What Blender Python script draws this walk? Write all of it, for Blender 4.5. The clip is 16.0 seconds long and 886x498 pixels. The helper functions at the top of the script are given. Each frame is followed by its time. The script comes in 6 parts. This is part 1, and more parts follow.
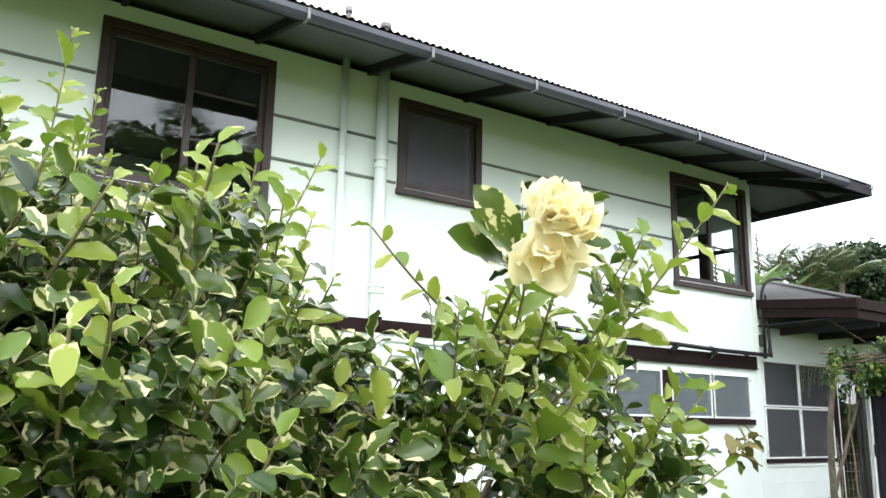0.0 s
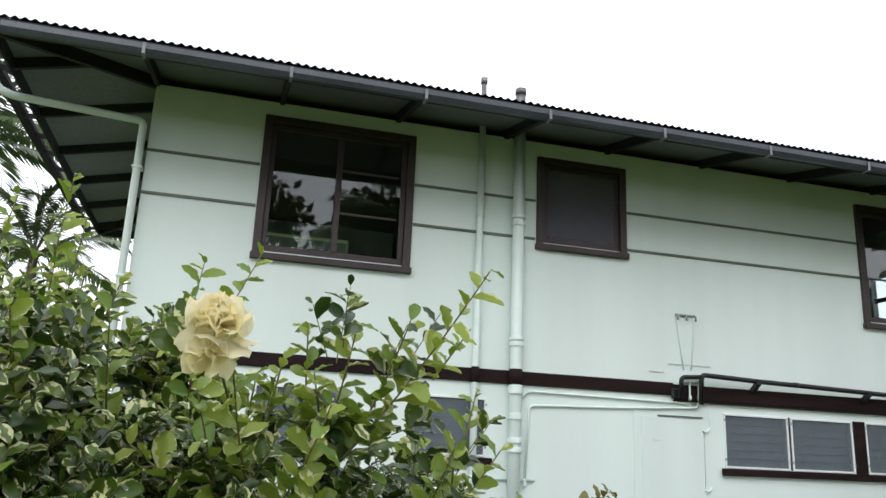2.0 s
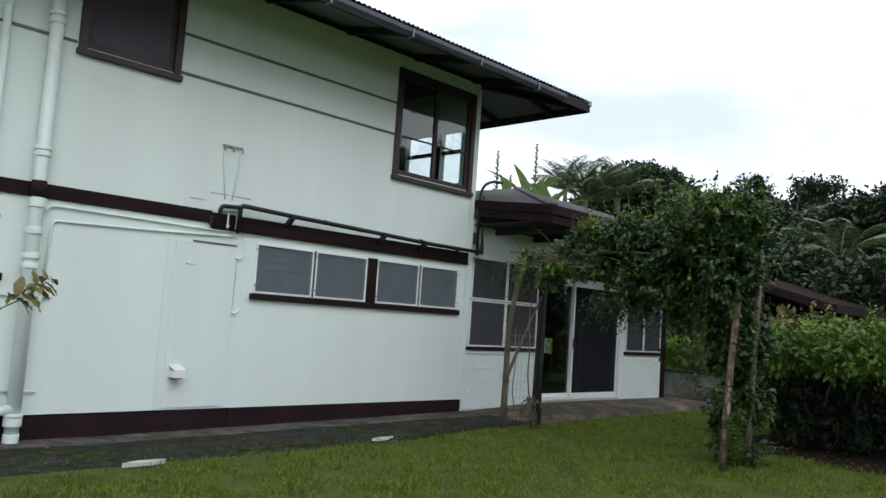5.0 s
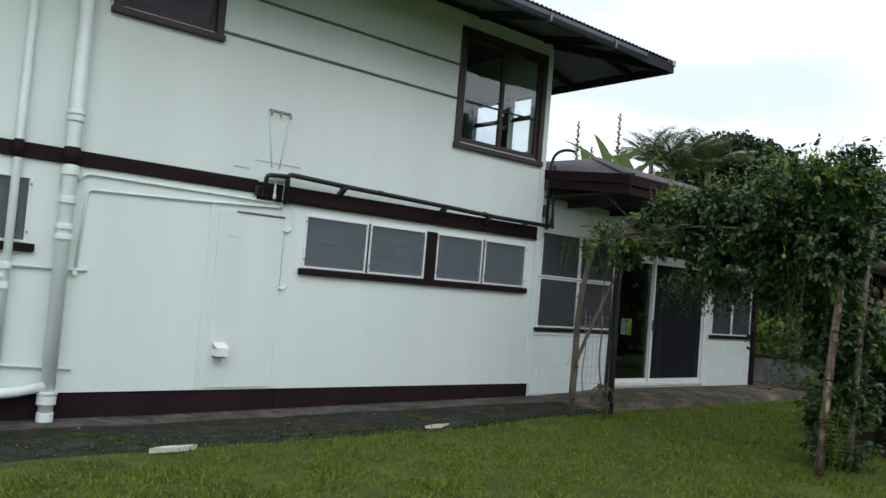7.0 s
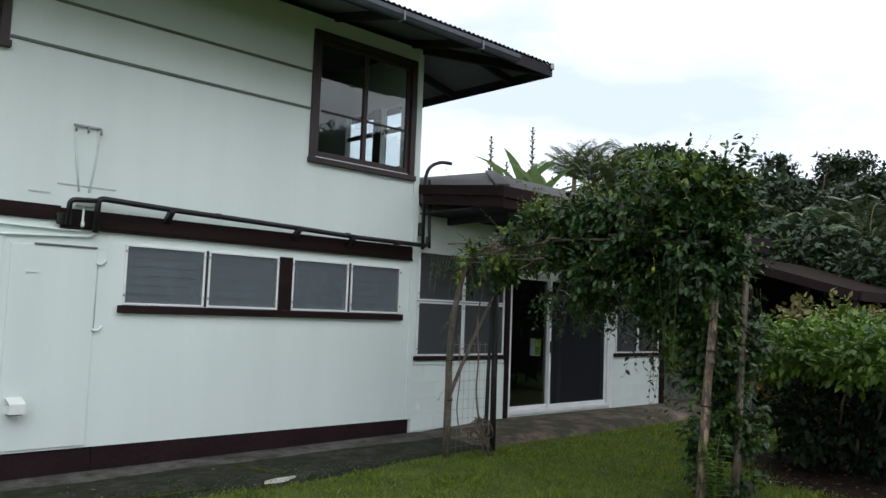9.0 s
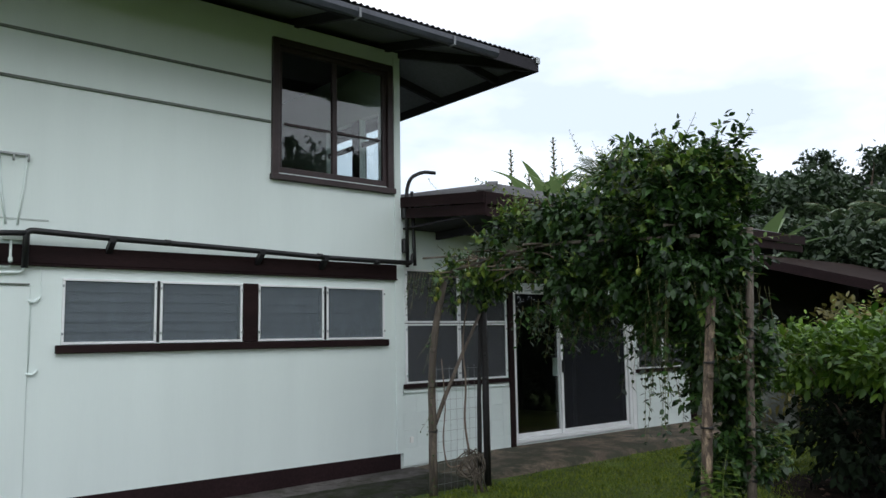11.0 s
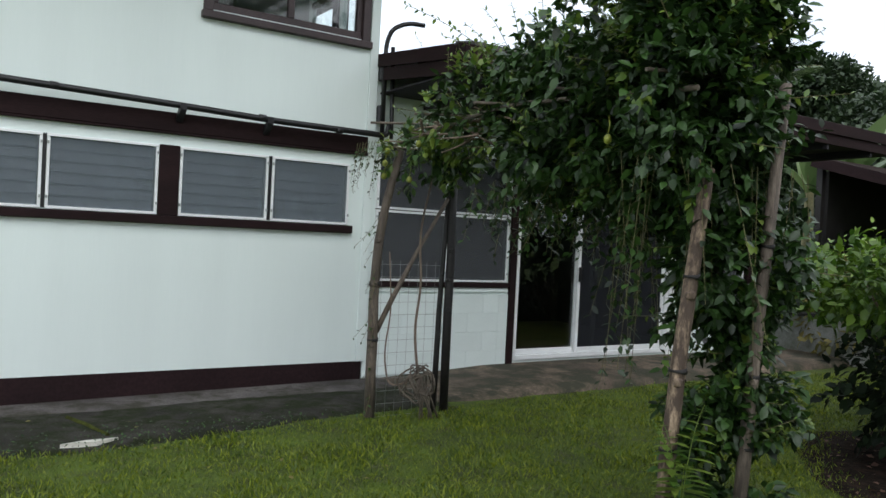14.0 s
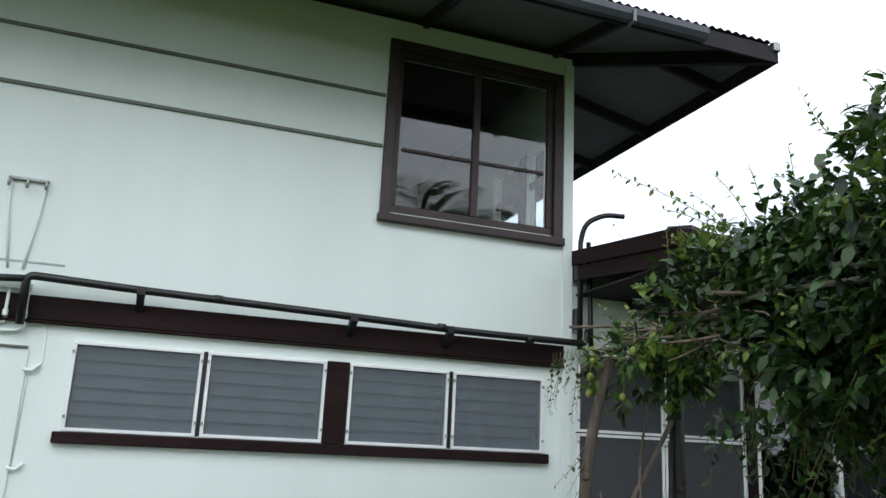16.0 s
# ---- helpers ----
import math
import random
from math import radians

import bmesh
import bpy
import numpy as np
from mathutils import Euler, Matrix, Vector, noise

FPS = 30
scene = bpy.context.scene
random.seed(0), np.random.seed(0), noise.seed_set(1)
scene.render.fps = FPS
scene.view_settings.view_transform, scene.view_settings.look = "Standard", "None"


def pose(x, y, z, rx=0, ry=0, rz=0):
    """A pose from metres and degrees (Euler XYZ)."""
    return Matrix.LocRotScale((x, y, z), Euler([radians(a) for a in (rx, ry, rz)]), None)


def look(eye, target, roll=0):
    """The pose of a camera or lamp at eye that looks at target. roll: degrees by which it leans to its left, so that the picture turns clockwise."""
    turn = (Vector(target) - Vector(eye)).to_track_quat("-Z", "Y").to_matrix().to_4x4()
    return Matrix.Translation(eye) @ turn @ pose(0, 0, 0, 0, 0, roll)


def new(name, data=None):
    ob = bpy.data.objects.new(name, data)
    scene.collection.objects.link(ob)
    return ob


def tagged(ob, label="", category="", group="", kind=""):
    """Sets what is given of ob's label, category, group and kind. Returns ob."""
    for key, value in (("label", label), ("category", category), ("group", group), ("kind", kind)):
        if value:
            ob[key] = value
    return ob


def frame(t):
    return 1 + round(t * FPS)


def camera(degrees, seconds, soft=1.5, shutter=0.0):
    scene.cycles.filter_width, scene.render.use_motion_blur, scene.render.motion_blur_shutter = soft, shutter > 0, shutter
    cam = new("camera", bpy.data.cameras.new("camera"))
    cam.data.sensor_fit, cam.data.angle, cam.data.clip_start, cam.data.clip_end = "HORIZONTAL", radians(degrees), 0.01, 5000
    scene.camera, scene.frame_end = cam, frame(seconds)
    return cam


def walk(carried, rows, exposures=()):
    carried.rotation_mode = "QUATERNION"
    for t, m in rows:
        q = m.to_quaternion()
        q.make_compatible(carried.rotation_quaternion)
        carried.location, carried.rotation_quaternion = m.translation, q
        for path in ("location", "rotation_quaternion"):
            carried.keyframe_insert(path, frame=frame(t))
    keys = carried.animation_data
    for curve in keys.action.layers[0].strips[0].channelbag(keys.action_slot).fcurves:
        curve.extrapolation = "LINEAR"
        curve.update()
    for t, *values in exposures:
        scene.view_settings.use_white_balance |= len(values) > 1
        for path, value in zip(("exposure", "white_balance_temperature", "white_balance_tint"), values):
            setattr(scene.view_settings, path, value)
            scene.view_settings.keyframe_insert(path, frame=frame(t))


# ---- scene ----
cam = camera(58.3, 16.0)
PATH = [
    (0, (-0.072, -0.128, 1.465), (1.001, 1.507, 1.886), 1.1),
    (0.5, (0.143, -0.331, 1.468), (0.903, 1.454, 1.955), 0.3),
    (1, (0.347, -0.588, 1.5), (0.986, 1.264, 1.901), -1.2),
    (1.5, (0.584, -0.699, 1.515), (1.032, 1.166, 2.08), 2.1),
    (2, (0.737, -0.942, 1.515), (1.241, 0.924, 2.027), 2.5),
    (2.5, (0.789, -1.092, 1.469), (1.539, 0.736, 1.775), 4.8),
    (3, (0.819, -1.132, 1.423), (1.765, 0.621, 1.609), 3.4),
    (3.5, (0.857, -1.15, 1.406), (2.002, 0.486, 1.526), 3.7),
    (4, (0.919, -1.187, 1.406), (2.292, 0.259, 1.569), 3.4),
    (4.2, (0.938, -1.199, 1.409), (2.365, 0.192, 1.577), 4.0),
    (6.3, (1.303, -1.028, 1.395), (2.701, 0.389, 1.59), 3.7),
    (6.5, (1.402, -0.97, 1.433), (2.784, 0.461, 1.632), 3.6),
    (7, (1.697, -0.84, 1.459), (2.976, 0.694, 1.557), 4.7),
    (7.5, (2.035, -0.705, 1.516), (3.034, 1.022, 1.663), 2.6),
    (8, (2.377, -0.554, 1.512), (3.452, 1.119, 1.729), 0.3),
    (8.5, (2.71, -0.597, 1.543), (3.965, 0.948, 1.74), -0.3),
    (9, (3.039, -0.769, 1.589), (4.415, 0.673, 1.749), 2.1),
    (9.2, (3.132, -0.802, 1.588), (4.56, 0.592, 1.727), 0.5),
    (11.3, (4.349, -0.609, 1.569), (5.59, 0.941, 1.808), 0.1),
    (11.5, (4.497, -0.576, 1.584), (5.712, 0.992, 1.836), 1.7),
    (12, (4.853, -0.554, 1.526), (5.915, 1.124, 1.767), -0.2),
    (12.5, (5.197, -0.537, 1.531), (6.167, 1.208, 1.65), -1.6),
    (13, (5.509, -0.349, 1.475), (6.596, 1.328, 1.553), 0.5),
    (13.5, (5.821, -0.194, 1.465), (6.818, 1.538, 1.533), -1.1),
    (14, (6.1, -0.039, 1.484), (7.204, 1.628, 1.455), 2.9),
    (14.5, (6.27, 0.199, 1.465), (7.29, 1.918, 1.54), 0.4),
    (15, (6.365, 0.455, 1.466), (7.159, 2.238, 1.905), -0.5),
    (15.5, (6.507, 0.724, 1.533), (7.169, 2.525, 2.097), 0.9),
    (16, (6.551, 1.001, 1.587), (7.2, 2.832, 2.064), 2.8),
]
EXPOSURES = [(t, e, k - (140 if t > 2.4 else 90), 10) for t, e, k in ((0, 1.38, 6450), (0.5, 1.05, 6450), (1, 0.82, 6430), (1.5, 0.5, 6400), (2, 0.32, 6380), (2.5, 0.05, 6350), (3, 0.0, 6350), (4, -0.05, 6300), (7, 0.0, 6250), (8, 0.0, 6250), (9, -0.05, 6250),
             (11.5, -0.05, 6180), (12.5, -0.1, 6150), (13, -0.05, 6180), (13.5, 0.0, 6200), (14, 0.25, 6300), (14.5, 0.5, 6300), (15, 0.7, 6230), (15.5, 0.62, 6230), (16, 0.34, 6200))]
walk(cam, [(t, look(eye, target, roll)) for t, eye, target, roll in PATH], EXPOSURES)

# ---- sky and sun ----
world = bpy.data.worlds.new("sky")
scene.world = world
world.use_nodes = True
wn, wl = world.node_tree.nodes, world.node_tree.links
wn.clear()
SUN_EL, SUN_ROT = 40.0, 200.0
sky = wn.new("ShaderNodeTexSky")
sky.sky_type, sky.sun_disc = "NISHITA", False
sky.sun_elevation, sky.sun_rotation = radians(SUN_EL), radians(SUN_ROT)
bg_blue, bg_cloud = wn.new("ShaderNodeBackground"), wn.new("ShaderNodeBackground")
bg_blue.inputs["Strength"].default_value = 0.10
wl.new(sky.outputs[0], bg_blue.inputs["Color"])
wco, wmap = wn.new("ShaderNodeTexCoord"), wn.new("ShaderNodeMapping")
wmap.inputs["Scale"].default_value = (1.0, 1.0, 2.6)
wl.new(wco.outputs["Generated"], wmap.inputs[0])
cloud = wn.new("ShaderNodeTexNoise")
cloud.inputs["Scale"].default_value, cloud.inputs["Detail"].default_value = 2.6, 6.0
wl.new(wmap.outputs[0], cloud.inputs["Vector"])
ramp = wn.new("ShaderNodeValToRGB")
ramp.color_ramp.elements[0].position, ramp.color_ramp.elements[1].position = 0.35, 0.58
ramp.color_ramp.elements[0].color = (0.58, 0.63, 0.69, 1)
ramp.color_ramp.elements[1].color = (1.0, 1.0, 1.0, 1)
wl.new(cloud.outputs[0], ramp.inputs[0])
wl.new(ramp.outputs[0], bg_cloud.inputs["Color"])
bg_cloud.inputs["Strength"].default_value = 1.65
sky_mix, sky_out = wn.new("ShaderNodeMixShader"), wn.new("ShaderNodeOutputWorld")
sky_mix.inputs[0].default_value = 0.9
wl.new(bg_blue.outputs[0], sky_mix.inputs[1])
wl.new(bg_cloud.outputs[0], sky_mix.inputs[2])
wl.new(sky_mix.outputs[0], sky_out.inputs[0])

sun = new("sun", bpy.data.lights.new("sun", "SUN"))
sun.data.energy, sun.data.angle, sun.data.color = 1.0, radians(50), (1.0, 0.96, 0.9)
az, el = radians(SUN_ROT), radians(SUN_EL)
sun_from = Vector((math.sin(az) * math.cos(el), math.cos(az) * math.cos(el), math.sin(el)))
sun.matrix_basis = look(sun_from * 40, (0, 0, 0))


# ---- materials ----
def mat(name, col, rough=0.6, var=0.12, scale=1.5, fine=60.0, bump=0.1, metal=0.0, stretch=(1, 1, 1), dirt=None, dirt_amount=0.0, depth=0.01, per_object=0.0, spec=0.5):
    m = bpy.data.materials.new(name)
    m.use_nodes = True
    n, l = m.node_tree.nodes, m.node_tree.links
    b = n["Principled BSDF"]
    b.inputs["Roughness"].default_value, b.inputs["Metallic"].default_value = rough, metal
    b.inputs["Specular IOR Level"].default_value = spec
    co, mp = n.new("ShaderNodeTexCoord"), n.new("ShaderNodeMapping")
    mp.inputs["Scale"].default_value = stretch
    l.new(co.outputs["Object"], mp.inputs[0])
    big, small = n.new("ShaderNodeTexNoise"), n.new("ShaderNodeTexNoise")
    big.inputs["Scale"].default_value, big.inputs["Detail"].default_value = scale, 5
    small.inputs["Scale"].default_value, small.inputs["Detail"].default_value = fine, 4
    l.new(mp.outputs[0], big.inputs["Vector"])
    l.new(mp.outputs[0], small.inputs["Vector"])
    lo = tuple(max(0.0, c * (1 - var * 1.6)) for c in col) + (1,)
    hi = tuple(min(1.0, c * (1 + var * 1.6)) for c in col) + (1,)
    r1 = n.new("ShaderNodeValToRGB")
    r1.color_ramp.elements[0].position, r1.color_ramp.elements[1].position = 0.25, 0.75
    r1.color_ramp.elements[0].color, r1.color_ramp.elements[1].color = lo, hi
    l.new(big.outputs[0], r1.inputs[0])
    mx = n.new("ShaderNodeMix")
    mx.data_type, mx.blend_type = "RGBA", "OVERLAY"
    mx.inputs[0].default_value = min(0.9, var * 2.5)
    l.new(r1.outputs[0], mx.inputs[6])
    l.new(small.outputs[0], mx.inputs[7])
    last = mx.outputs[2]
    if dirt:
        dn, dr, dm = n.new("ShaderNodeTexNoise"), n.new("ShaderNodeValToRGB"), n.new("ShaderNodeMix")
        dn.inputs["Scale"].default_value, dn.inputs["Detail"].default_value, dn.inputs["Roughness"].default_value = scale * 2.3, 8, 0.65
        l.new(mp.outputs[0], dn.inputs["Vector"])
        dr.color_ramp.elements[0].position, dr.color_ramp.elements[1].position = 0.5 - 0.12 * dirt_amount, 0.75 - 0.2 * dirt_amount
        l.new(dn.outputs[0], dr.inputs[0])
        dm.data_type = "RGBA"
        l.new(dr.outputs[0], dm.inputs[0])
        l.new(last, dm.inputs[6])
        dm.inputs[7].default_value = (*dirt, 1)
        last = dm.outputs[2]
    if per_object:
        info, hv, mr = n.new("ShaderNodeObjectInfo"), n.new("ShaderNodeHueSaturation"), n.new("ShaderNodeMapRange")
        l.new(info.outputs["Random"], mr.inputs[0])
        mr.inputs[3].default_value, mr.inputs[4].default_value = 1 - per_object, 1 + per_object
        l.new(mr.outputs[0], hv.inputs["Value"])
        l.new(last, hv.inputs["Color"])
        last = hv.outputs[0]
    l.new(last, b.inputs["Base Color"])
    bp = n.new("ShaderNodeBump")
    bp.inputs["Strength"].default_value, bp.inputs["Distance"].default_value = bump, depth
    l.new(small.outputs[0], bp.inputs["Height"])
    l.new(bp.outputs[0], b.inputs["Normal"])
    return m


def glass_mat(name, tint, rough=0.02, base=0.05):
    m = bpy.data.materials.new(name)
    m.use_nodes = True
    n, l = m.node_tree.nodes, m.node_tree.links
    n.clear()
    out, mix, tr, gl, lw, pw, ad = (n.new(k) for k in ("ShaderNodeOutputMaterial", "ShaderNodeMixShader", "ShaderNodeBsdfTransparent", "ShaderNodeBsdfGlossy", "ShaderNodeLayerWeight", "ShaderNodeMath", "ShaderNodeMath"))
    tr.inputs[0].default_value = (*tint, 1)
    gl.inputs["Roughness"].default_value = rough
    pw.operation, ad.operation = "POWER", "MULTIPLY_ADD"
    lw.inputs[0].default_value, pw.inputs[1].default_value = 0.5, 4.0
    ad.inputs[1].default_value, ad.inputs[2].default_value = 0.9, base
    l.new(lw.outputs["Facing"], pw.inputs[0])
    l.new(pw.outputs[0], ad.inputs[0])
    l.new(ad.outputs[0], mix.inputs[0])
    l.new(tr.outputs[0], mix.inputs[1])
    l.new(gl.outputs[0], mix.inputs[2])
    l.new(mix.outputs[0], out.inputs[0])
    return m


def screen_mat(name, col, cover):
    """Fly-screen mesh: a fine weave of grey wire with holes."""
    m = bpy.data.materials.new(name)
    m.use_nodes = True
    n, l = m.node_tree.nodes, m.node_tree.links
    n.clear()
    out, mix, tr, df, no, ma = (n.new(k) for k in ("ShaderNodeOutputMaterial", "ShaderNodeMixShader", "ShaderNodeBsdfTransparent", "ShaderNodeBsdfDiffuse", "ShaderNodeTexNoise", "ShaderNodeMapRange"))
    df.inputs[0].default_value = (*col, 1)
    no.inputs["Scale"].default_value = 5.0
    ma.inputs[3].default_value, ma.inputs[4].default_value = cover - 0.08, cover + 0.08
    l.new(no.outputs[0], ma.inputs[0])
    l.new(ma.outputs[0], mix.inputs[0])
    l.new(tr.outputs[0], mix.inputs[1])
    l.new(df.outputs[0], mix.inputs[2])
    l.new(mix.outputs[0], out.inputs[0])
    return m


def leaf_mat(name, col, col2, edge=None, edge_at=0.62, rough=0.4, trans=0.25):
    """Leaves: two greens mixed leaf by leaf, a paler midrib, and a pale margin where edge is given (u across the blade)."""
    m = bpy.data.materials.new(name)
    m.use_nodes = True
    n, l = m.node_tree.nodes, m.node_tree.links
    b = n["Principled BSDF"]
    b.inputs["Roughness"].default_value = rough
    geo, mx = n.new("ShaderNodeNewGeometry"), n.new("ShaderNodeMix")
    mx.data_type = "RGBA"
    mx.inputs[6].default_value, mx.inputs[7].default_value = (*col, 1), (*col2, 1)
    l.new(geo.outputs["Random Per Island"], mx.inputs[0])
    last = mx.outputs[2]
    tc, sep = n.new("ShaderNodeTexCoord"), n.new("ShaderNodeSeparateXYZ")
    l.new(tc.outputs["UV"], sep.inputs[0])
    s1, ab = n.new("ShaderNodeMath"), n.new("ShaderNodeMath")
    s1.operation, ab.operation = "SUBTRACT", "ABSOLUTE"
    s1.inputs[1].default_value = 0.5
    l.new(sep.outputs[0], s1.inputs[0])
    l.new(s1.outputs[0], ab.inputs[0])
    if edge:
        no, ad, mu, rp = n.new("ShaderNodeTexNoise"), n.new("ShaderNodeMath"), n.new("ShaderNodeMath"), n.new("ShaderNodeValToRGB")
        no.inputs["Scale"].default_value, no.inputs["Detail"].default_value = 30.0, 3
        l.new(tc.outputs["Object"], no.inputs["Vector"])
        mu.operation, ad.operation = "MULTIPLY_ADD", "MULTIPLY_ADD"
        l.new(no.outputs[0], mu.inputs[0])
        mu.inputs[1].default_value, mu.inputs[2].default_value = 3.4, -1.7
        of = n.new("ShaderNodeMath")
        of.operation = "MULTIPLY_ADD"
        l.new(geo.outputs["Random Per Island"], of.inputs[0])
        of.inputs[1].default_value = 0.55
        l.new(mu.outputs[0], of.inputs[2])
        ad.inputs[1].default_value = 2.0
        l.new(ab.outputs[0], ad.inputs[0])
        l.new(of.outputs[0], ad.inputs[2])
        rp.color_ramp.elements[0].position, rp.color_ramp.elements[1].position = edge_at * 0.5, edge_at * 0.5 + 0.06
        half = n.new("ShaderNodeMath")
        half.operation = "MULTIPLY"
        half.inputs[1].default_value = 0.5
        l.new(ad.outputs[0], half.inputs[0])
        l.new(half.outputs[0], rp.inputs[0])
        em = n.new("ShaderNodeMix")
        em.data_type = "RGBA"
        l.new(rp.outputs[0], em.inputs[0])
        l.new(last, em.inputs[6])
        em.inputs[7].default_value = (*edge, 1)
        last = em.outputs[2]
    l.new(last, b.inputs["Base Color"])
    td, ms, out = n.new("ShaderNodeBsdfTranslucent"), n.new("ShaderNodeMixShader"), n["Material Output"]
    l.new(last, td.inputs[0])
    ms.inputs[0].default_value = trans
    l.new(b.outputs[0], ms.inputs[1])
    l.new(td.outputs[0], ms.inputs[2])
    l.new(ms.outputs[0], out.inputs[0])
    return m


M_WALL = mat("pale_mint_paint", (0.735, 0.815, 0.788), 0.55, 0.025, 0.8, 26.0, 0.10, stretch=(3.0, 3.0, 0.2), depth=0.004)
M_BLOCK = mat("mint_painted_block", (0.735, 0.815, 0.788), 0.6, 0.05, 1.2, 70.0, 0.25, depth=0.004, per_object=0.03)
M_PIPE = mat("mint_painted_pipe", (0.74, 0.825, 0.798), 0.4, 0.05, 3.0, 60.0, 0.05)
M_BROWN = mat("dark_brown_paint", (0.017, 0.0085, 0.009), 0.75, 0.25, 2.5, 45.0, 0.2, stretch=(0.4, 0.4, 3.0), depth=0.004, spec=0.15)
M_TRIM = mat("brown_window_trim", (0.040, 0.025, 0.026), 0.5, 0.2, 3.0, 50.0, 0.15, depth=0.003)
M_PLINTH = mat("maroon_plinth_paint", (0.017, 0.008, 0.009), 0.8, 0.25, 1.5, 40.0, 0.3, spec=0.2)
M_BATTEN = mat("grey_green_batten", (0.13, 0.15, 0.13), 0.6, 0.15, 3.0, 50.0, 0.1)
M_SOFFIT = mat("grey_green_soffit", (0.15, 0.158, 0.165), 0.8, 0.12, 1.2, 30.0, 0.1, spec=0.2)
M_RAFTER = mat("dark_rafter_paint", (0.024, 0.022, 0.027), 0.75, 0.2, 2.5, 40.0, 0.15, spec=0.25)
M_GUTTER = mat("grey_gutter_paint", (0.055, 0.06, 0.078), 0.35, 0.2, 2.0, 40.0, 0.1)
M_ROOF = mat("weathered_corrugated_iron", (0.20, 0.20, 0.21), 0.45, 0.2, 1.5, 40.0, 0.1, metal=0.5, dirt=(0.09, 0.07, 0.06), dirt_amount=0.5)
M_SHINGLE = mat("grey_asphalt_roofing", (0.055, 0.052, 0.056), 0.9, 0.2, 1.5, 80.0, 0.4, dirt=(0.05, 0.05, 0.045), dirt_amount=0.6)
M_ALU = mat("white_aluminium_frame", (0.80, 0.82, 0.82), 0.4, 0.05, 4.0, 60.0, 0.05)
M_BLACK = mat("black_pipe_lagging", (0.008, 0.008, 0.009), 0.4, 0.3, 6.0, 60.0, 0.3)
M_WHITE = mat("white_plastic", (0.82, 0.83, 0.8), 0.4, 0.05, 4.0, 50.0, 0.05)
M_STEEL = mat("dull_grey_metal", (0.35, 0.37, 0.37), 0.4, 0.15, 5.0, 60.0, 0.1, metal=0.7)
M_STRAP = mat("dull_painted_strap", (0.20, 0.21, 0.225), 0.6, 0.15, 5.0, 60.0, 0.1)
M_GLASS = glass_mat("window_glass", (0.92, 0.95, 0.95), 0.015, 0.06)
M_SCREEN = screen_mat("grey_fly_screen", (0.16, 0.187, 0.206), 0.45)
M_DSCREEN = screen_mat("dark_fly_screen", (0.085, 0.09, 0.096), 0.70)
M_DOORSCREEN = screen_mat("black_door_screen", (0.026, 0.028, 0.032), 0.72)
M_WINSCREEN = screen_mat("plum_grey_screen", (0.125, 0.118, 0.145), 0.62)
M_LOUVRE = mat("obscure_louvre_glass", (0.24, 0.29, 0.34), 0.25, 0.1, 4.0, 40.0, 0.1)
# near black: the dimness of the rooms is put into the plaster colour
M_INSIDE = mat("shade_dark_room_plaster", (0.035, 0.034, 0.032), 0.8, 0.1, 1.0, 30.0, 0.05)
M_FLOOR = mat("brown_room_floor", (0.10, 0.07, 0.05), 0.5, 0.2, 2.0, 40.0, 0.05)
M_SOIL = mat("dark_garden_soil", (0.018, 0.013, 0.010), 0.95, 0.4, 5.0, 40.0, 0.9, dirt=(0.045, 0.028, 0.020), dirt_amount=0.2, depth=0.03, spec=0.1)
M_CONC = mat("dark_mossy_concrete", (0.040, 0.037, 0.032), 0.95, 0.35, 3.0, 90.0, 0.8, dirt=(0.016, 0.021, 0.007), dirt_amount=0.8, depth=0.012, spec=0.2)
M_STRIP = mat("worn_grey_concrete", (0.105, 0.095, 0.092), 0.92, 0.3, 2.5, 70.0, 0.6, dirt=(0.045, 0.042, 0.032), dirt_amount=0.6, depth=0.01, spec=0.2)
M_MOSS = mat("yellow_green_moss", (0.045, 0.052, 0.012), 0.95, 0.4, 9.0, 90.0, 0.9, depth=0.01, spec=0.1)
M_FAINT = mat("weathered_paint_edge", (0.42, 0.47, 0.45), 0.7, 0.15, 6.0, 60.0, 0.1)
M_PATIO = mat("stained_patio_concrete", (0.145, 0.108, 0.078), 0.9, 0.35, 1.3, 45.0, 0.5, dirt=(0.038, 0.038, 0.022), dirt_amount=0.9, depth=0.01)
M_LAWN = mat("mown_lawn", (0.064, 0.100, 0.005), 0.95, 0.35, 2.5, 70.0, 0.8, dirt=(0.055, 0.06, 0.02), dirt_amount=0.1, depth=0.03)
M_WOOD = mat("weathered_pole_wood", (0.15, 0.12, 0.095), 0.8, 0.3, 4.0, 50.0, 0.5, stretch=(3, 3, 0.5), dirt=(0.07, 0.055, 0.045), dirt_amount=0.6)
M_CUTWOOD = mat("pale_cut_pole_wood", (0.27, 0.20, 0.135), 0.8, 0.35, 5.0, 50.0, 0.7, stretch=(2, 2, 0.7), dirt=(0.07, 0.048, 0.035), dirt_amount=1.1)
M_DARKPOST = mat("dark_rusty_post", (0.014, 0.012, 0.012), 0.6, 0.3, 4.0, 50.0, 0.3)
M_OFFCUT = mat("bleached_offcut_wood", (0.62, 0.60, 0.54), 0.7, 0.15, 8.0, 60.0, 0.3, stretch=(0.5, 3, 3))
M_BARK = mat("grey_brown_bark", (0.16, 0.12, 0.09), 0.9, 0.3, 6.0, 50.0, 0.6, stretch=(2, 2, 0.4))
M_TWIG = mat("dry_vine_stem", (0.11, 0.09, 0.07), 0.85, 0.3, 8.0, 60.0, 0.3)
M_GREENTWIG = mat("green_brown_twig", (0.13, 0.12, 0.05), 0.7, 0.25, 8.0, 60.0, 0.2)
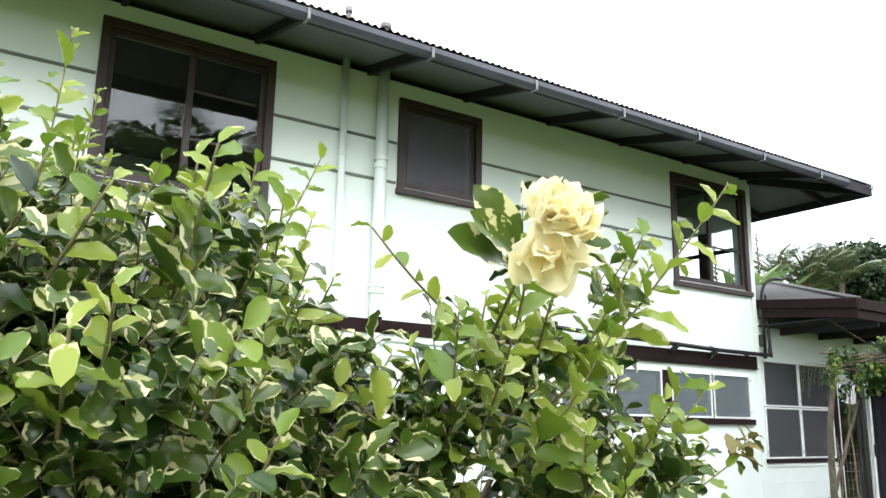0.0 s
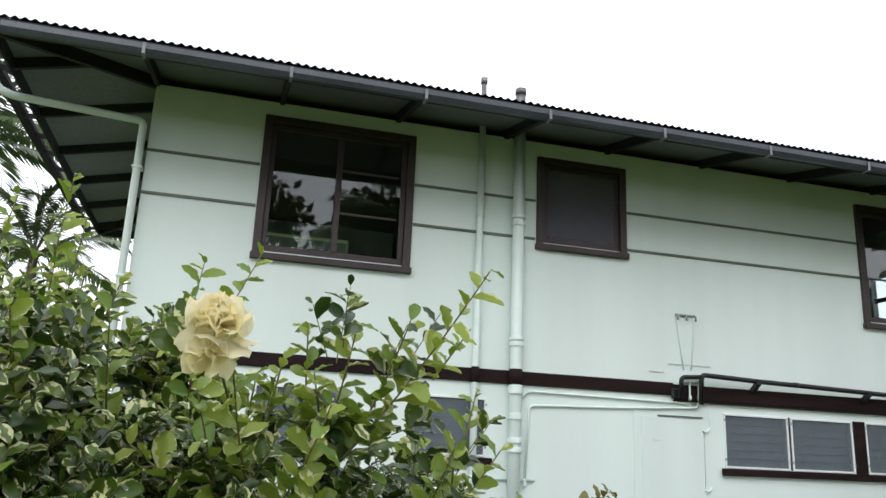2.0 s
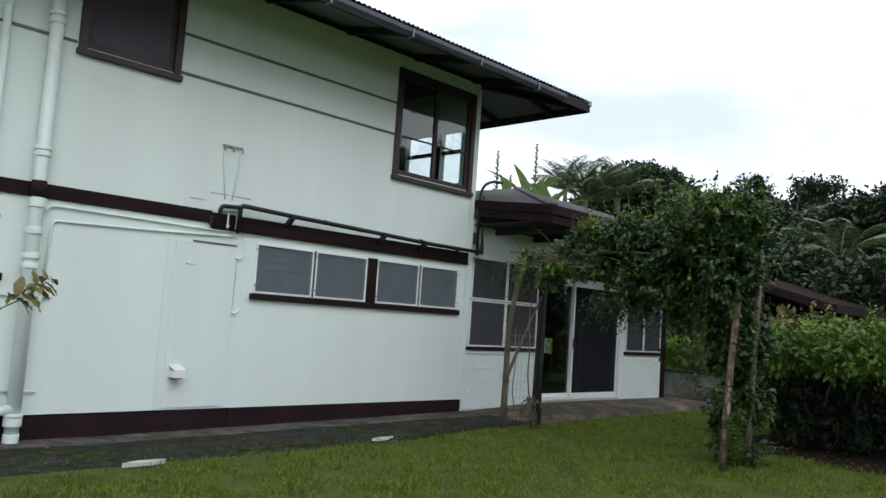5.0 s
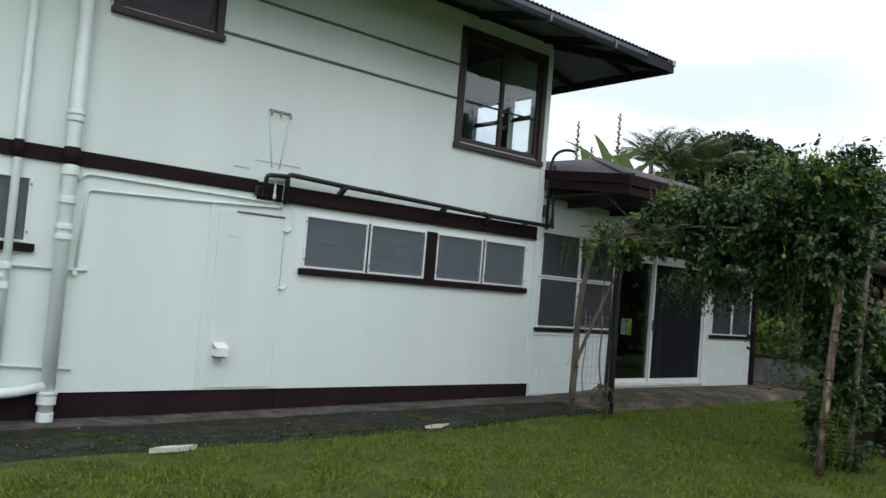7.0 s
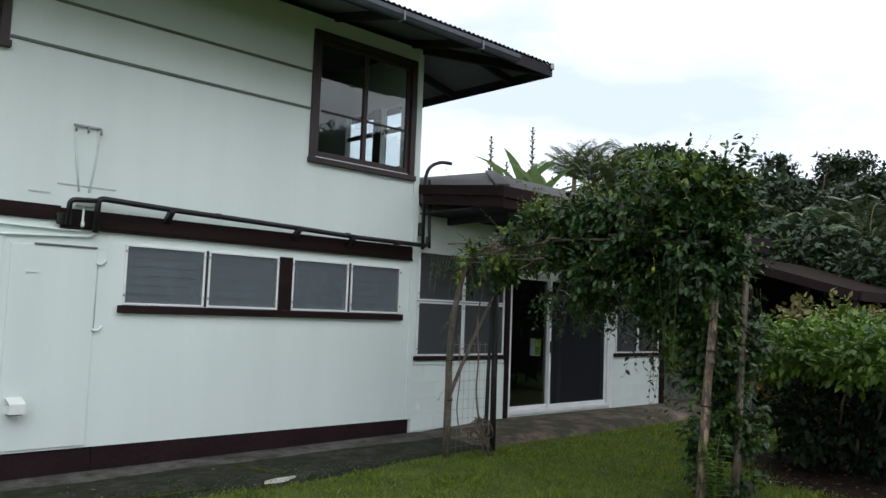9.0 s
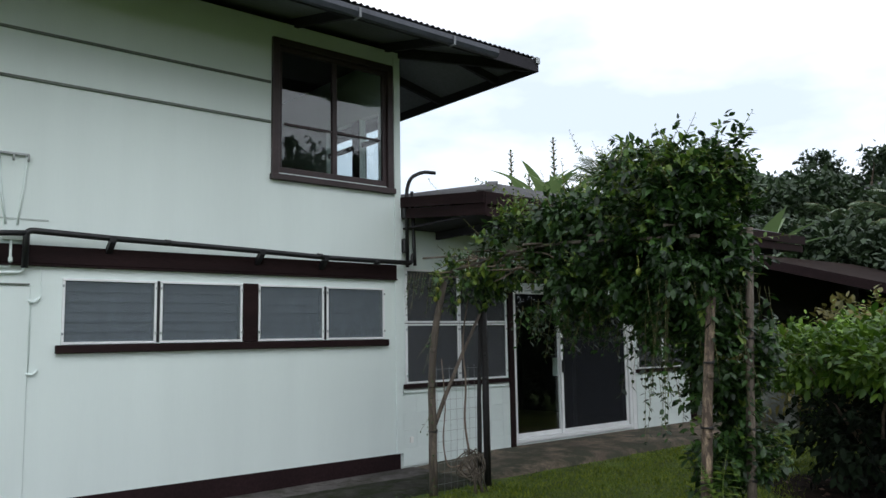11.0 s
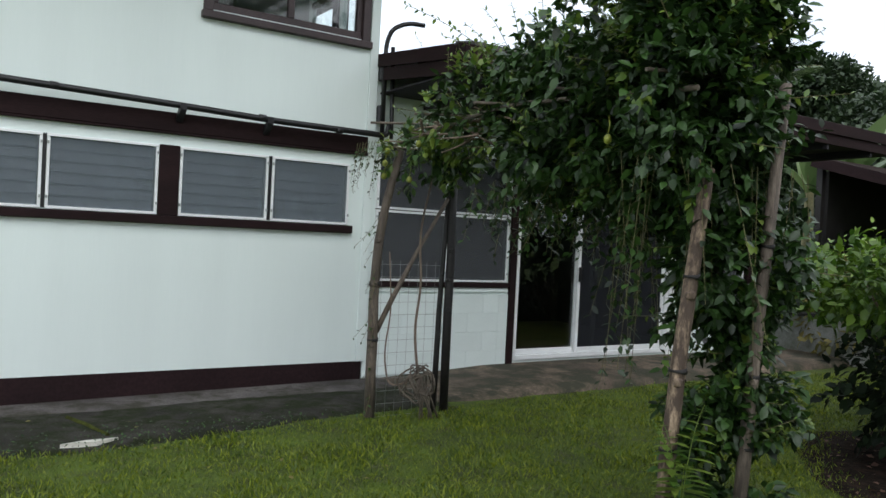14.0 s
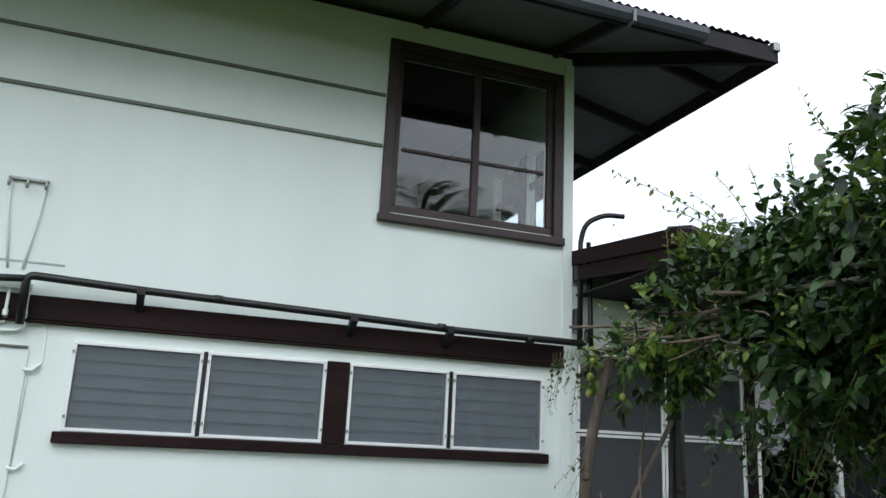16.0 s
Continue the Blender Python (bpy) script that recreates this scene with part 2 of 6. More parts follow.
M_WIRE = mat("galvanised_wire", (0.32, 0.33, 0.32), 0.5, 0.1, 5.0, 50.0, 0.0, metal=0.5)
M_CEMENT = mat("grey_cement_wall", (0.26, 0.27, 0.26), 0.85, 0.2, 1.5, 50.0, 0.3, dirt=(0.12, 0.13, 0.10), dirt_amount=0.4)
M_REDWALL = mat("dull_red_boards", (0.075, 0.022, 0.022), 0.8, 0.2, 1.5, 40.0, 0.2)
M_RUST = mat("rust_brown_roof_sheet", (0.016, 0.009, 0.007), 0.95, 0.25, 1.5, 40.0, 0.2, spec=0.08)
M_PETAL = leaf_mat("cream_petal", (0.92, 0.82, 0.46), (0.94, 0.89, 0.68), None, rough=0.75, trans=0.4)
M_LEAF_VAR = leaf_mat("variegated_leaf", (0.010, 0.034, 0.007), (0.095, 0.155, 0.018), (0.58, 0.58, 0.30), 1.20, 0.28, 0.16)
M_LEAF_YOUNG = leaf_mat("young_yellow_green_leaf", (0.12, 0.215, 0.020), (0.32, 0.39, 0.055), (0.62, 0.62, 0.32), 1.36, 0.34, 0.35)
# vine leaves in a shaded and a lit tone, light put into colour
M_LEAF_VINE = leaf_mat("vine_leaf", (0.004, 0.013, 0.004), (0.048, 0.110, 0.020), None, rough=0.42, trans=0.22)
M_LEAF_LIGHT = leaf_mat("lit_tone_vine_leaf", (0.06, 0.135, 0.018), (0.19, 0.26, 0.04), None, rough=0.42, trans=0.3)
# shrub leaves: bright for tops, near black where shade is put into colour
M_LEAF_HEDGE = leaf_mat("shade_dark_hedge_leaf", (0.003, 0.008, 0.003), (0.010, 0.026, 0.005), None, rough=0.85, trans=0.25)
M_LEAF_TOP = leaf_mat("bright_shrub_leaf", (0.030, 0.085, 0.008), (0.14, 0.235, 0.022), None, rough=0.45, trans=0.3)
M_LEAF_FAR = leaf_mat("far_tree_leaf", (0.010, 0.025, 0.009), (0.036, 0.064, 0.020), None, rough=0.6, trans=0.15)
M_LEAF_OLIVE = leaf_mat("olive_shrub_leaf", (0.10, 0.10, 0.025), (0.20, 0.17, 0.05), None, rough=0.6, trans=0.2)
M_DRYLEAF = leaf_mat("brown_dry_leaf", (0.055, 0.026, 0.016), (0.16, 0.09, 0.06), None, rough=0.7, trans=0.1)
M_LEAF_LIME = leaf_mat("lime_green_leaf", (0.13, 0.26, 0.025), (0.26, 0.40, 0.05), None, rough=0.45, trans=0.35)
M_PALM = leaf_mat("palm_frond", (0.045, 0.085, 0.032), (0.13, 0.18, 0.075), None, rough=0.4, trans=0.2)
M_FRUIT = mat("yellow_green_fruit", (0.24, 0.27, 0.04), 0.4, 0.2, 20.0, 80.0, 0.1)
M_BANANA = leaf_mat("banana_leaf", (0.10, 0.17, 0.06), (0.20, 0.27, 0.11), None, rough=0.4, trans=0.35)
M_GRASS = leaf_mat("grass_blade", (0.034, 0.078, 0.003), (0.225, 0.270, 0.012), None, rough=0.5, trans=0.25)


# ---- mesh helpers ----
def mesh_of(bm, name):
    me = bpy.data.meshes.new(name)
    bm.normal_update()
    bm.to_mesh(me)
    bm.free()
    return me


def box(bm, x0, y0, z0, x1, y1, z1, bevel=0.0):
    m = Matrix.Translation(((x0 + x1) / 2, (y0 + y1) / 2, (z0 + z1) / 2)) @ Matrix.Diagonal((abs(x1 - x0), abs(y1 - y0), abs(z1 - z0), 1))
    vs = bmesh.ops.create_cube(bm, size=1, matrix=m)["verts"]
    if bevel:
        es = list({e for v in vs for e in v.link_edges})
        bmesh.ops.bevel(bm, geom=es, offset=bevel, segments=1, affect="EDGES")


def slab(bm, pts, thick):
    """A flat polygon with thickness downwards."""
    top = [bm.verts.new(p) for p in pts]
    low = [bm.verts.new((p[0], p[1], p[2] - thick)) for p in pts]
    bm.faces.new(top)
    bm.faces.new(low[::-1])
    k = len(pts)
    for i in range(k):
        bm.faces.new((top[i], low[i], low[(i + 1) % k], top[(i + 1) % k]))


def bar(bm, a, b, w, h, up=(0, 0, 1)):
    """A square bar from a to b, w wide and h high."""
    a, b = Vector(a), Vector(b)
    d = (b - a).normalized()
    s = d.cross(Vector(up)).normalized()
    u = s.cross(d)
    ring = [(-w / 2, -h / 2), (w / 2, -h / 2), (w / 2, h / 2), (-w / 2, h / 2)]
    va = [bm.verts.new(a + s * i + u * j) for i, j in ring]
    vb = [bm.verts.new(b + s * i + u * j) for i, j in ring]
    bm.faces.new(va[::-1])
    bm.faces.new(vb)
    for i in range(4):
        bm.faces.new((va[i], va[(i + 1) % 4], vb[(i + 1) % 4], vb[i]))


def tube(bm, pts, r0, r1=None, seg=10, caps=True):
    """A round tube through the points, tapering from r0 to r1."""
    r1 = r0 if r1 is None else r1
    pts = [Vector(p) for p in pts]
    rings, ref = [], Vector((0.31, 0.17, 0.93))
    for i, p in enumerate(pts):
        d = (pts[min(i + 1, len(pts) - 1)] - pts[max(i - 1, 0)]).normalized()
        if abs(d.dot(ref)) > 0.97:
            ref = Vector((0.93, 0.31, 0.17))
        s = d.cross(ref).normalized()
        u = s.cross(d)
        r = r0 + (r1 - r0) * i / max(1, len(pts) - 1)
        rings.append([bm.verts.new(p + (s * math.cos(2 * math.pi * k / seg) + u * math.sin(2 * math.pi * k / seg)) * r) for k in range(seg)])
    for a, b in zip(rings, rings[1:]):
        for k in range(seg):
            f = bm.faces.new((a[k], a[(k + 1) % seg], b[(k + 1) % seg], b[k]))
            f.smooth = True
    if caps:
        bm.faces.new(rings[0][::-1])
        bm.faces.new(rings[-1])


def rounded(pts, r=0.05, n=4):
    """The line through pts with its corners rounded."""
    pts = [Vector(p) for p in pts]
    out = [pts[0]]
    for a, p, b in zip(pts, pts[1:], pts[2:]):
        d1, d2 = (a - p), (b - p)
        q = min(r, d1.length * 0.45, d2.length * 0.45)
        s, e = p + d1.normalized() * q, p + d2.normalized() * q
        for i in range(n + 1):
            t = i / n
            out.append(s * (1 - t) ** 2 + p * 2 * t * (1 - t) + e * t ** 2)
    return out + [pts[-1]]


def thing(name, at, label, category, group="", kind=""):
    ob = new(name)
    ob.matrix_basis = Matrix.Translation(at)
    ob.empty_display_size = 0.1
    bpy.context.view_layer.update()
    return tagged(ob, label, category, group, kind)


def part(name, bm, material, parent=None, label="", kind=""):
    """One mesh object in world coordinates, under a thing or under a part."""
    ob = new(name, bm if isinstance(bm, bpy.types.Mesh) else mesh_of(bm, name))
    if material:
        ob.data.materials.clear()
        ob.data.materials.append(material)
    if parent:
        ob.parent = parent
        ob.matrix_parent_inverse = parent.matrix_basis.inverted() if parent.parent is None else Matrix.Identity(4)
    return tagged(ob, label, "", "", kind)


def solo(name, bm, material, label, category, group="", kind=""):
    return tagged(part(name, bm, material), label, category, group, kind)


def boxed(*a, bevel=0.0):
    bm = bmesh.new()
    box(bm, *a, bevel=bevel)
    return bm


def tubed(pts, r0, r1=None, seg=10):
    bm = bmesh.new()
    tube(bm, pts, r0, r1, seg)
    return bm


def holed(x0, x1, z0, z1, y0, y1, holes):
    """A wall along x between y0 and y1, with openings (x0, x1, z0, z1) through it."""
    xs = sorted({x0, x1, *[h[0] for h in holes], *[h[1] for h in holes]})
    zs = sorted({z0, z1, *[h[2] for h in holes], *[h[3] for h in holes]})
    def solid(i, k):
        if not (0 <= i < len(xs) - 1 and 0 <= k < len(zs) - 1):
            return False
        cx, cz = (xs[i] + xs[i + 1]) / 2, (zs[k] + zs[k + 1]) / 2
        return not any(h[0] < cx < h[1] and h[2] < cz < h[3] for h in holes)
    bm, seen = bmesh.new(), {}
    def v(x, y, z):
        key = (x, y, z)
        if key not in seen:
            seen[key] = bm.verts.new(key)
        return seen[key]
    for i in range(len(xs) - 1):
        for k in range(len(zs) - 1):
            if not solid(i, k):
                continue
            a, b, c, d = xs[i], xs[i + 1], zs[k], zs[k + 1]
            bm.faces.new((v(a, y0, c), v(b, y0, c), v(b, y0, d), v(a, y0, d)))
            bm.faces.new((v(a, y1, c), v(a, y1, d), v(b, y1, d), v(b, y1, c)))
            if not solid(i - 1, k):
                bm.faces.new((v(a, y0, c), v(a, y0, d), v(a, y1, d), v(a, y1, c)))
            if not solid(i + 1, k):
                bm.faces.new((v(b, y0, c), v(b, y1, c), v(b, y1, d), v(b, y0, d)))
            if not solid(i, k - 1):
                bm.faces.new((v(a, y0, c), v(a, y1, c), v(b, y1, c), v(b, y0, c)))
            if not solid(i, k + 1):
                bm.faces.new((v(a, y0, d), v(b, y0, d), v(b, y1, d), v(a, y1, d)))
    return bm


# ---- leaves: many copies of one small blade in one mesh ----
def blade(length=1.0, width=0.5, fold=0.12, curl=0.2, rows=3):
    """Vertices, faces and uv of one leaf along +x, folded at its midrib and curling down."""
    vs, uv, fs = [(0, 0, 0)], [(0.5, 0)], []
    for i in range(1, rows + 1):
        t = i / (rows + 1)
        w = width * 0.5 * math.sin(math.pi * t ** 0.8) ** 0.8
        z = -curl * t * t
        vs += [(t * length, w, z + fold * w * 2), (t * length, 0, z), (t * length, -w, z + fold * w * 2)]
        uv += [(0, t), (0.5, t), (1, t)]
    vs.append((length, 0, -curl))
    uv.append((0.5, 1))
    fs += [(0, 2, 1), (0, 3, 2)]
    for i in range(rows - 1):
        a = 1 + 3 * i
        fs += [(a, a + 1, a + 4, a + 3), (a + 1, a + 2, a + 5, a + 4)]
    a, e = 1 + 3 * (rows - 1), len(vs) - 1
    fs += [(a, a + 1, e), (a + 1, a + 2, e)]
    return np.array(vs), fs, uv


def oval(width, fold, curl, wave=0.03):
    """A blunt, cupped leaf with a wavy margin, along +x."""
    vs, uv, fs = [(0, 0, 0)], [(0.5, 0)], []
    for i, (t, w) in enumerate(((0.08, 0.34), (0.22, 0.72), (0.42, 0.98), (0.62, 0.98), (0.80, 0.76), (0.93, 0.42))):
        w *= width * 0.5
        z = -curl * t * t
        s = (0.3, 1.0, -0.6, 0.9, -1.0, 0.4)[i] * wave
        vs += [(t, w, z + fold * w * 2 + s), (t, 0, z), (t, -w, z + fold * w * 2 - s * 0.7)]
        uv += [(0, t), (0.5, t), (1, t)]
    vs.append((1.0, 0, -curl + 0.03))
    uv.append((0.15, 1))
    fs += [(0, 2, 1), (0, 3, 2)]
    for i in range(5):
        a = 1 + 3 * i
        fs += [(a, a + 1, a + 4, a + 3), (a + 1, a + 2, a + 5, a + 4)]
    fs += [(16, 17, 19), (17, 18, 19)]
    return np.array(vs), fs, uv


def scatter(name, tmpl, places, ways, ups, sizes):
    """One mesh with the blade at every place, along its way, facing its up."""
    vs, fs, uv = tmpl
    P, W, U = np.asarray(places, float), np.asarray(ways, float), np.asarray(ups, float)
    S = np.asarray(sizes, float)
    W /= np.linalg.norm(W, axis=1, keepdims=True) + 1e-9
    Y = np.cross(U, W)
    Y /= np.linalg.norm(Y, axis=1, keepdims=True) + 1e-9
    Z = np.cross(W, Y)
    n, k = len(P), len(vs)
    V = P[:, None, :] + S[:, None, None] * (vs[None, :, 0:1] * W[:, None, :] + vs[None, :, 1:2] * Y[:, None, :] + vs[None, :, 2:3] * Z[:, None, :])
    loops = np.concatenate([np.array(f) for f in fs])
    sizes_f = np.array([len(f) for f in fs])
    me = bpy.data.meshes.new(name)
    me.vertices.add(n * k)
    me.vertices.foreach_set("co", V.reshape(-1))
    nl = len(loops)
    me.loops.add(n * nl)
    me.loops.foreach_set("vertex_index", (loops[None, :] + (np.arange(n) * k)[:, None]).reshape(-1).astype(np.int32))
    starts = np.concatenate([[0], np.cumsum(sizes_f)[:-1]])
    me.polygons.add(n * len(fs))
    me.polygons.foreach_set("loop_start", (starts[None, :] + (np.arange(n) * nl)[:, None]).reshape(-1).astype(np.int32))
    me.update(calc_edges=True)
    uvl = me.uv_layers.new(name="uv")
    uvl.data.foreach_set("uv", np.tile(np.array(uv)[loops], (n, 1)).reshape(-1).astype(np.float32))
    me.polygons.foreach_set("use_smooth", np.ones(n * len(fs), dtype=bool))
    me.validate()
    return me


rng = np.random.default_rng(7)


def unit(n):
    v = rng.normal(size=(n, 3))
    return v / np.linalg.norm(v, axis=1, keepdims=True)


def sprigs(centres, outward, n_leaf, size, spread, droop=0.0):
    """Leaves round short twigs: places, ways, ups, sizes."""
    C, O = np.repeat(centres, n_leaf, 0), np.repeat(outward, n_leaf, 0)
    n = len(C)
    P = C + O * (rng.random((n, 1)) - 0.5) * spread * 2 + unit(n) * spread * 0.35
    Wd = O * 0.7 + unit(n) * 0.9 + np.array([0, 0, -droop])
    Up = unit(n) * 0.55 + np.array([0, -0.15, 0.9])
    return P, Wd, Up, size * (0.65 + 0.6 * rng.random(n))


def shell(n, centre, radii, fill=0.55, zmin=None):
    """Points in an ellipsoid, most of them near its skin, and their outward ways."""
    d = unit(n)
    r = fill + (1.05 - fill) * rng.random((n, 1)) ** 0.6
    P = np.array(centre) + d * r * np.array(radii)
    out = d / np.array(radii)
    out /= np.linalg.norm(out, axis=1, keepdims=True)
    if zmin is not None:
        keep = P[:, 2] > zmin
        P, out = P[keep], out[keep]
    return P, out


# ---- ground ----
def rise(x, y):
    """Height of the ground: almost level round the house, rising to a hill far off to the east and north."""
    d = max(0.0, x - 26.0)
    s = max(0.0, min(1.0, (x - 7.0) / 2.2))
    return 0.05 * s * s * (3 - 2 * s) + min(12.0, 0.16 * d) * (0.6 + 0.4 * math.sin(0.03 * y + 0.5))


bm = bmesh.new()
gx = [-3000, -400, -120, -60, -30, -15, -5, 0, 5, 7, 7.4, 7.8, 8.2, 8.6, 9, 9.4, 10, 16, 20, 26, 32, 40, 50, 60, 75, 95, 130, 400, 3000]
gy = [-3000, -400, -120, -60, -40, -25, -12, -5, 0, 5, 12, 20, 30, 40, 55, 75, 100, 150, 400, 3000]
gv = [[bm.verts.new((x, y, rise(min(x, 130), max(-60, min(y, 100))))) for y in gy] for x in gx]
for i in range(len(gx) - 1):
    for k in range(len(gy) - 1):
        bm.faces.new((gv[i][k], gv[i + 1][k], gv[i + 1][k + 1], gv[i][k + 1]))
solo("ground", bm, M_LAWN, "mown green lawn with a few bare patches", "lawn", kind="structure")

Y0, Y1 = 6.742, 6.92
E_X = 9.72


def rough_slab(x0, x1, y_edge, y_in, top, seed, step=0.18, amp=0.07):
    """A concrete apron with a ragged outer edge."""
    r = random.Random(seed)
    n = int((x1 - x0) / step)
    bm = bmesh.new()
    rows = []
    for i in range(n + 1):
        x = x0 + (x1 - x0) * i / n
        ye = y_edge(x) + amp * (noise.noise((x * 1.3, seed, 0)) + 0.6 * (r.random() - 0.5))
        zt = top(x)
        rows.append([bm.verts.new(p) for p in ((x, ye - 0.05, -0.05), (x, ye, zt - 0.045), (x, ye + 0.12, zt - 0.012), (x, (ye + y_in) / 2, zt), (x, y_in, zt))])
    for a, b in zip(rows, rows[1:]):
        for k in range(4):
            f = bm.faces.new((a[k], b[k], b[k + 1], a[k + 1]))
            f.smooth = True
    return bm


apron_top = lambda x: 0.012 + 0.06 * max(0.0, min(1.0, (x - 4.5) / 5.0))
solo("pavement", rough_slab(-1.6, 9.9, lambda x: 5.22 + 0.036 * max(0.0, x - 3.0), Y0 + 0.02, apron_top, 3.1, step=0.09, amp=0.035), M_CONC, "dark mossy concrete apron along the house wall", "pavement", kind="structure")
solo("pavement", rough_slab(-1.6, 9.9, lambda x: 6.30 - 0.012 * x, Y0 + 0.015, lambda x: apron_top(x) + 0.010, 6.7, step=0.09, amp=0.06), M_STRIP, "worn grey concrete strip at the foot of the wall", "pavement", kind="structure")
for pts in (((3.62, 6.22), (3.95, 5.85), (4.10, 5.62), (4.22, 5.42)), ((7.05, 6.20), (7.15, 5.90), (7.22, 5.62)), ((5.3, 5.52), (5.9, 5.55), (6.4, 5.50))):
    bm = bmesh.new()
    tube(bm, [(p.x + 0.02 * noise.noise(p * 5), p.y + 0.02 * noise.noise(p * 7), apron_top(p.x) - 0.004) for p in rounded([(x, y, 0.0) for x, y in pts], 0.2, 8)], 0.022, 0.014, 6)
    solo("moss_seam", bm, M_MOSS, "mossy crack across the concrete apron", "moss", kind="structure")
solo("pavement", rough_slab(9.9, 18.5, lambda x: 5.62 + 0.02 * (x - 10), 7.6, lambda x: 0.075 + 0.075 * min(1.0, (x - 9.9) / 1.3), 8.4, amp=0.04), M_PATIO, "brown stained concrete patio before the glass door", "pavement", kind="structure")

# ---- main house: walls, floors, roof ----
UP_WIN = {"a": (0.97, 2.39, 3.40, 4.74), "b": (3.92, 4.84, 3.82, 4.72), "c": (8.12, 9.55, 3.32, 4.71)}
LOUVRE = [(1.05, 1.86), (2.50, 3.33), (6.05, 6.873), (6.905, 7.735), (7.91, 8.683), (8.718, 9.485)]
holes = list(UP_WIN.values()) + [(a + 0.01, b - 0.01, 1.57, 2.12) for a, b in LOUVRE]
solo("wall_south", holed(-0.18, E_X, 0.255, 4.97, Y0, Y1, holes), M_WALL, "pale mint-green painted board wall of two storeys", "wall", kind="structure")
solo("wall_north", holed(-0.18, E_X, 0.0, 4.97, 10.82, 11.0, [(1.0, 2.4, 3.4, 4.7)]), M_WALL, "pale mint-green painted back wall", "wall", kind="structure")


def swapped(bm):
    for v in bm.verts:
        v.co = (v.co.y, v.co.x, v.co.z)
    bmesh.ops.reverse_faces(bm, faces=bm.faces)
    return bm


solo("wall_east", swapped(holed(Y1, 10.82, 2.3, 4.97, 9.63, E_X, [(6.925, 7.43, 3.44, 4.29), (7.59, 8.21, 3.44, 4.29)])), M_WALL, "pale mint-green side wall with a corner window", "wall", kind="structure")
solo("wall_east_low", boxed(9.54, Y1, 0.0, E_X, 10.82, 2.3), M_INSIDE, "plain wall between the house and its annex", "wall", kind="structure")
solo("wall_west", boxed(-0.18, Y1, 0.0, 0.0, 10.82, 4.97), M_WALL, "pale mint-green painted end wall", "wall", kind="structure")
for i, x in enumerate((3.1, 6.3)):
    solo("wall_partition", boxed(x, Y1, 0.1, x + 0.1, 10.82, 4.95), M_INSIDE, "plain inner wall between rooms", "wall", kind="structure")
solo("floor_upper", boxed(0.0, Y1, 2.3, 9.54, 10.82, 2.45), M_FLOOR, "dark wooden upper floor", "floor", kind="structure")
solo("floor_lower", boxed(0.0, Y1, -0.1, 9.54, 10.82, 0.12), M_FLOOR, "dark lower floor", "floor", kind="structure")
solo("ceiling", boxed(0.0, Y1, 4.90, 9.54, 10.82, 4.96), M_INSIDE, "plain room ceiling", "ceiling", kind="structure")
# corner post, plinth and storey band
solo("trim", boxed(9.64, Y0 - 0.022, 0.255, E_X + 0.012, Y0 - 0.003, 4.90, bevel=0.003), M_WALL, "pale mint corner board", "trim", kind="structure")
solo("baseboard", boxed(-0.18, Y0 + 0.008, -0.05, 5.86, Y1, 0.238), M_PLINTH, "dark maroon painted plinth board", "plinth", kind="structure")
solo("baseboard", boxed(5.865, Y0 + 0.002, -0.05, 9.705, Y1, 0.268 - 0.014), M_PLINTH, "dark maroon painted plinth board", "plinth", kind="structure")
solo("trim", boxed(-0.19, Y0 - 0.03, 2.285, 5.44, Y0 - 0.002, 2.42, bevel=0.006), M_BROWN, "dark brown board between the storeys", "trim", kind="structure")
solo("trim", boxed(5.443, Y0 - 0.032, 2.245, 9.655, Y0 - 0.002, 2.405, bevel=0.006), M_BROWN, "dark brown board between the storeys", "trim", kind="structure")
solo("trim", boxed(5.443, Y0 - 0.045, 2.225, 9.655, Y0 - 0.002, 2.243, bevel=0.003), M_BROWN, "thin dark brown drip strip", "trim", kind="structure")
for z in (4.28, 3.85):
    for a, b in ((-0.18, 0.885), (2.475, 3.83), (4.925, 8.035)):
        solo("trim", boxed(a, Y0 - 0.016, z - 0.014, b, Y0 - 0.001, z + 0.014, bevel=0.003), M_BATTEN, "thin grey-green horizontal batten", "trim", kind="structure")
solo("trim", boxed(4.965, Y0 - 0.012, 0.26, 5.0, Y0 - 0.001, 2.12, bevel=0.002), M_WALL, "thin upright batten painted like the wall", "trim", kind="structure")


# hip roof of corrugated iron
RX0, RX1, RY0, RY1, RZ, PITCH = -1.36, 10.97, 5.59, 12.12, 4.85, 0.22


def corrugated(u0, u1, depth_at, place, wave=0.0762, amp=0.011, per=6):
    """A sheet with waves along u; depth_at(u) is how far up the slope it runs."""
    n = int((u1 - u0) / wave * per)
    vs, fs = [], []
    for i in range(n + 1):
        u = u0 + (u1 - u0) * i / n
        w = amp * math.sin(2 * math.pi * (u - u0) / wave)
        for k in (0.0, 1.0):
            vs.append(place(u, k * depth_at(u), w + 0.003 * noise.noise((u * 3, 0, 0))))
    for i in range(n):
        a = 2 * i
        fs.append((a, a + 2, a + 3, a + 1))
    me = bpy.data.meshes.new("sheet")
    me.from_pydata(vs, [], fs)
    for p in me.polygons:
        p.use_smooth = True
    return me


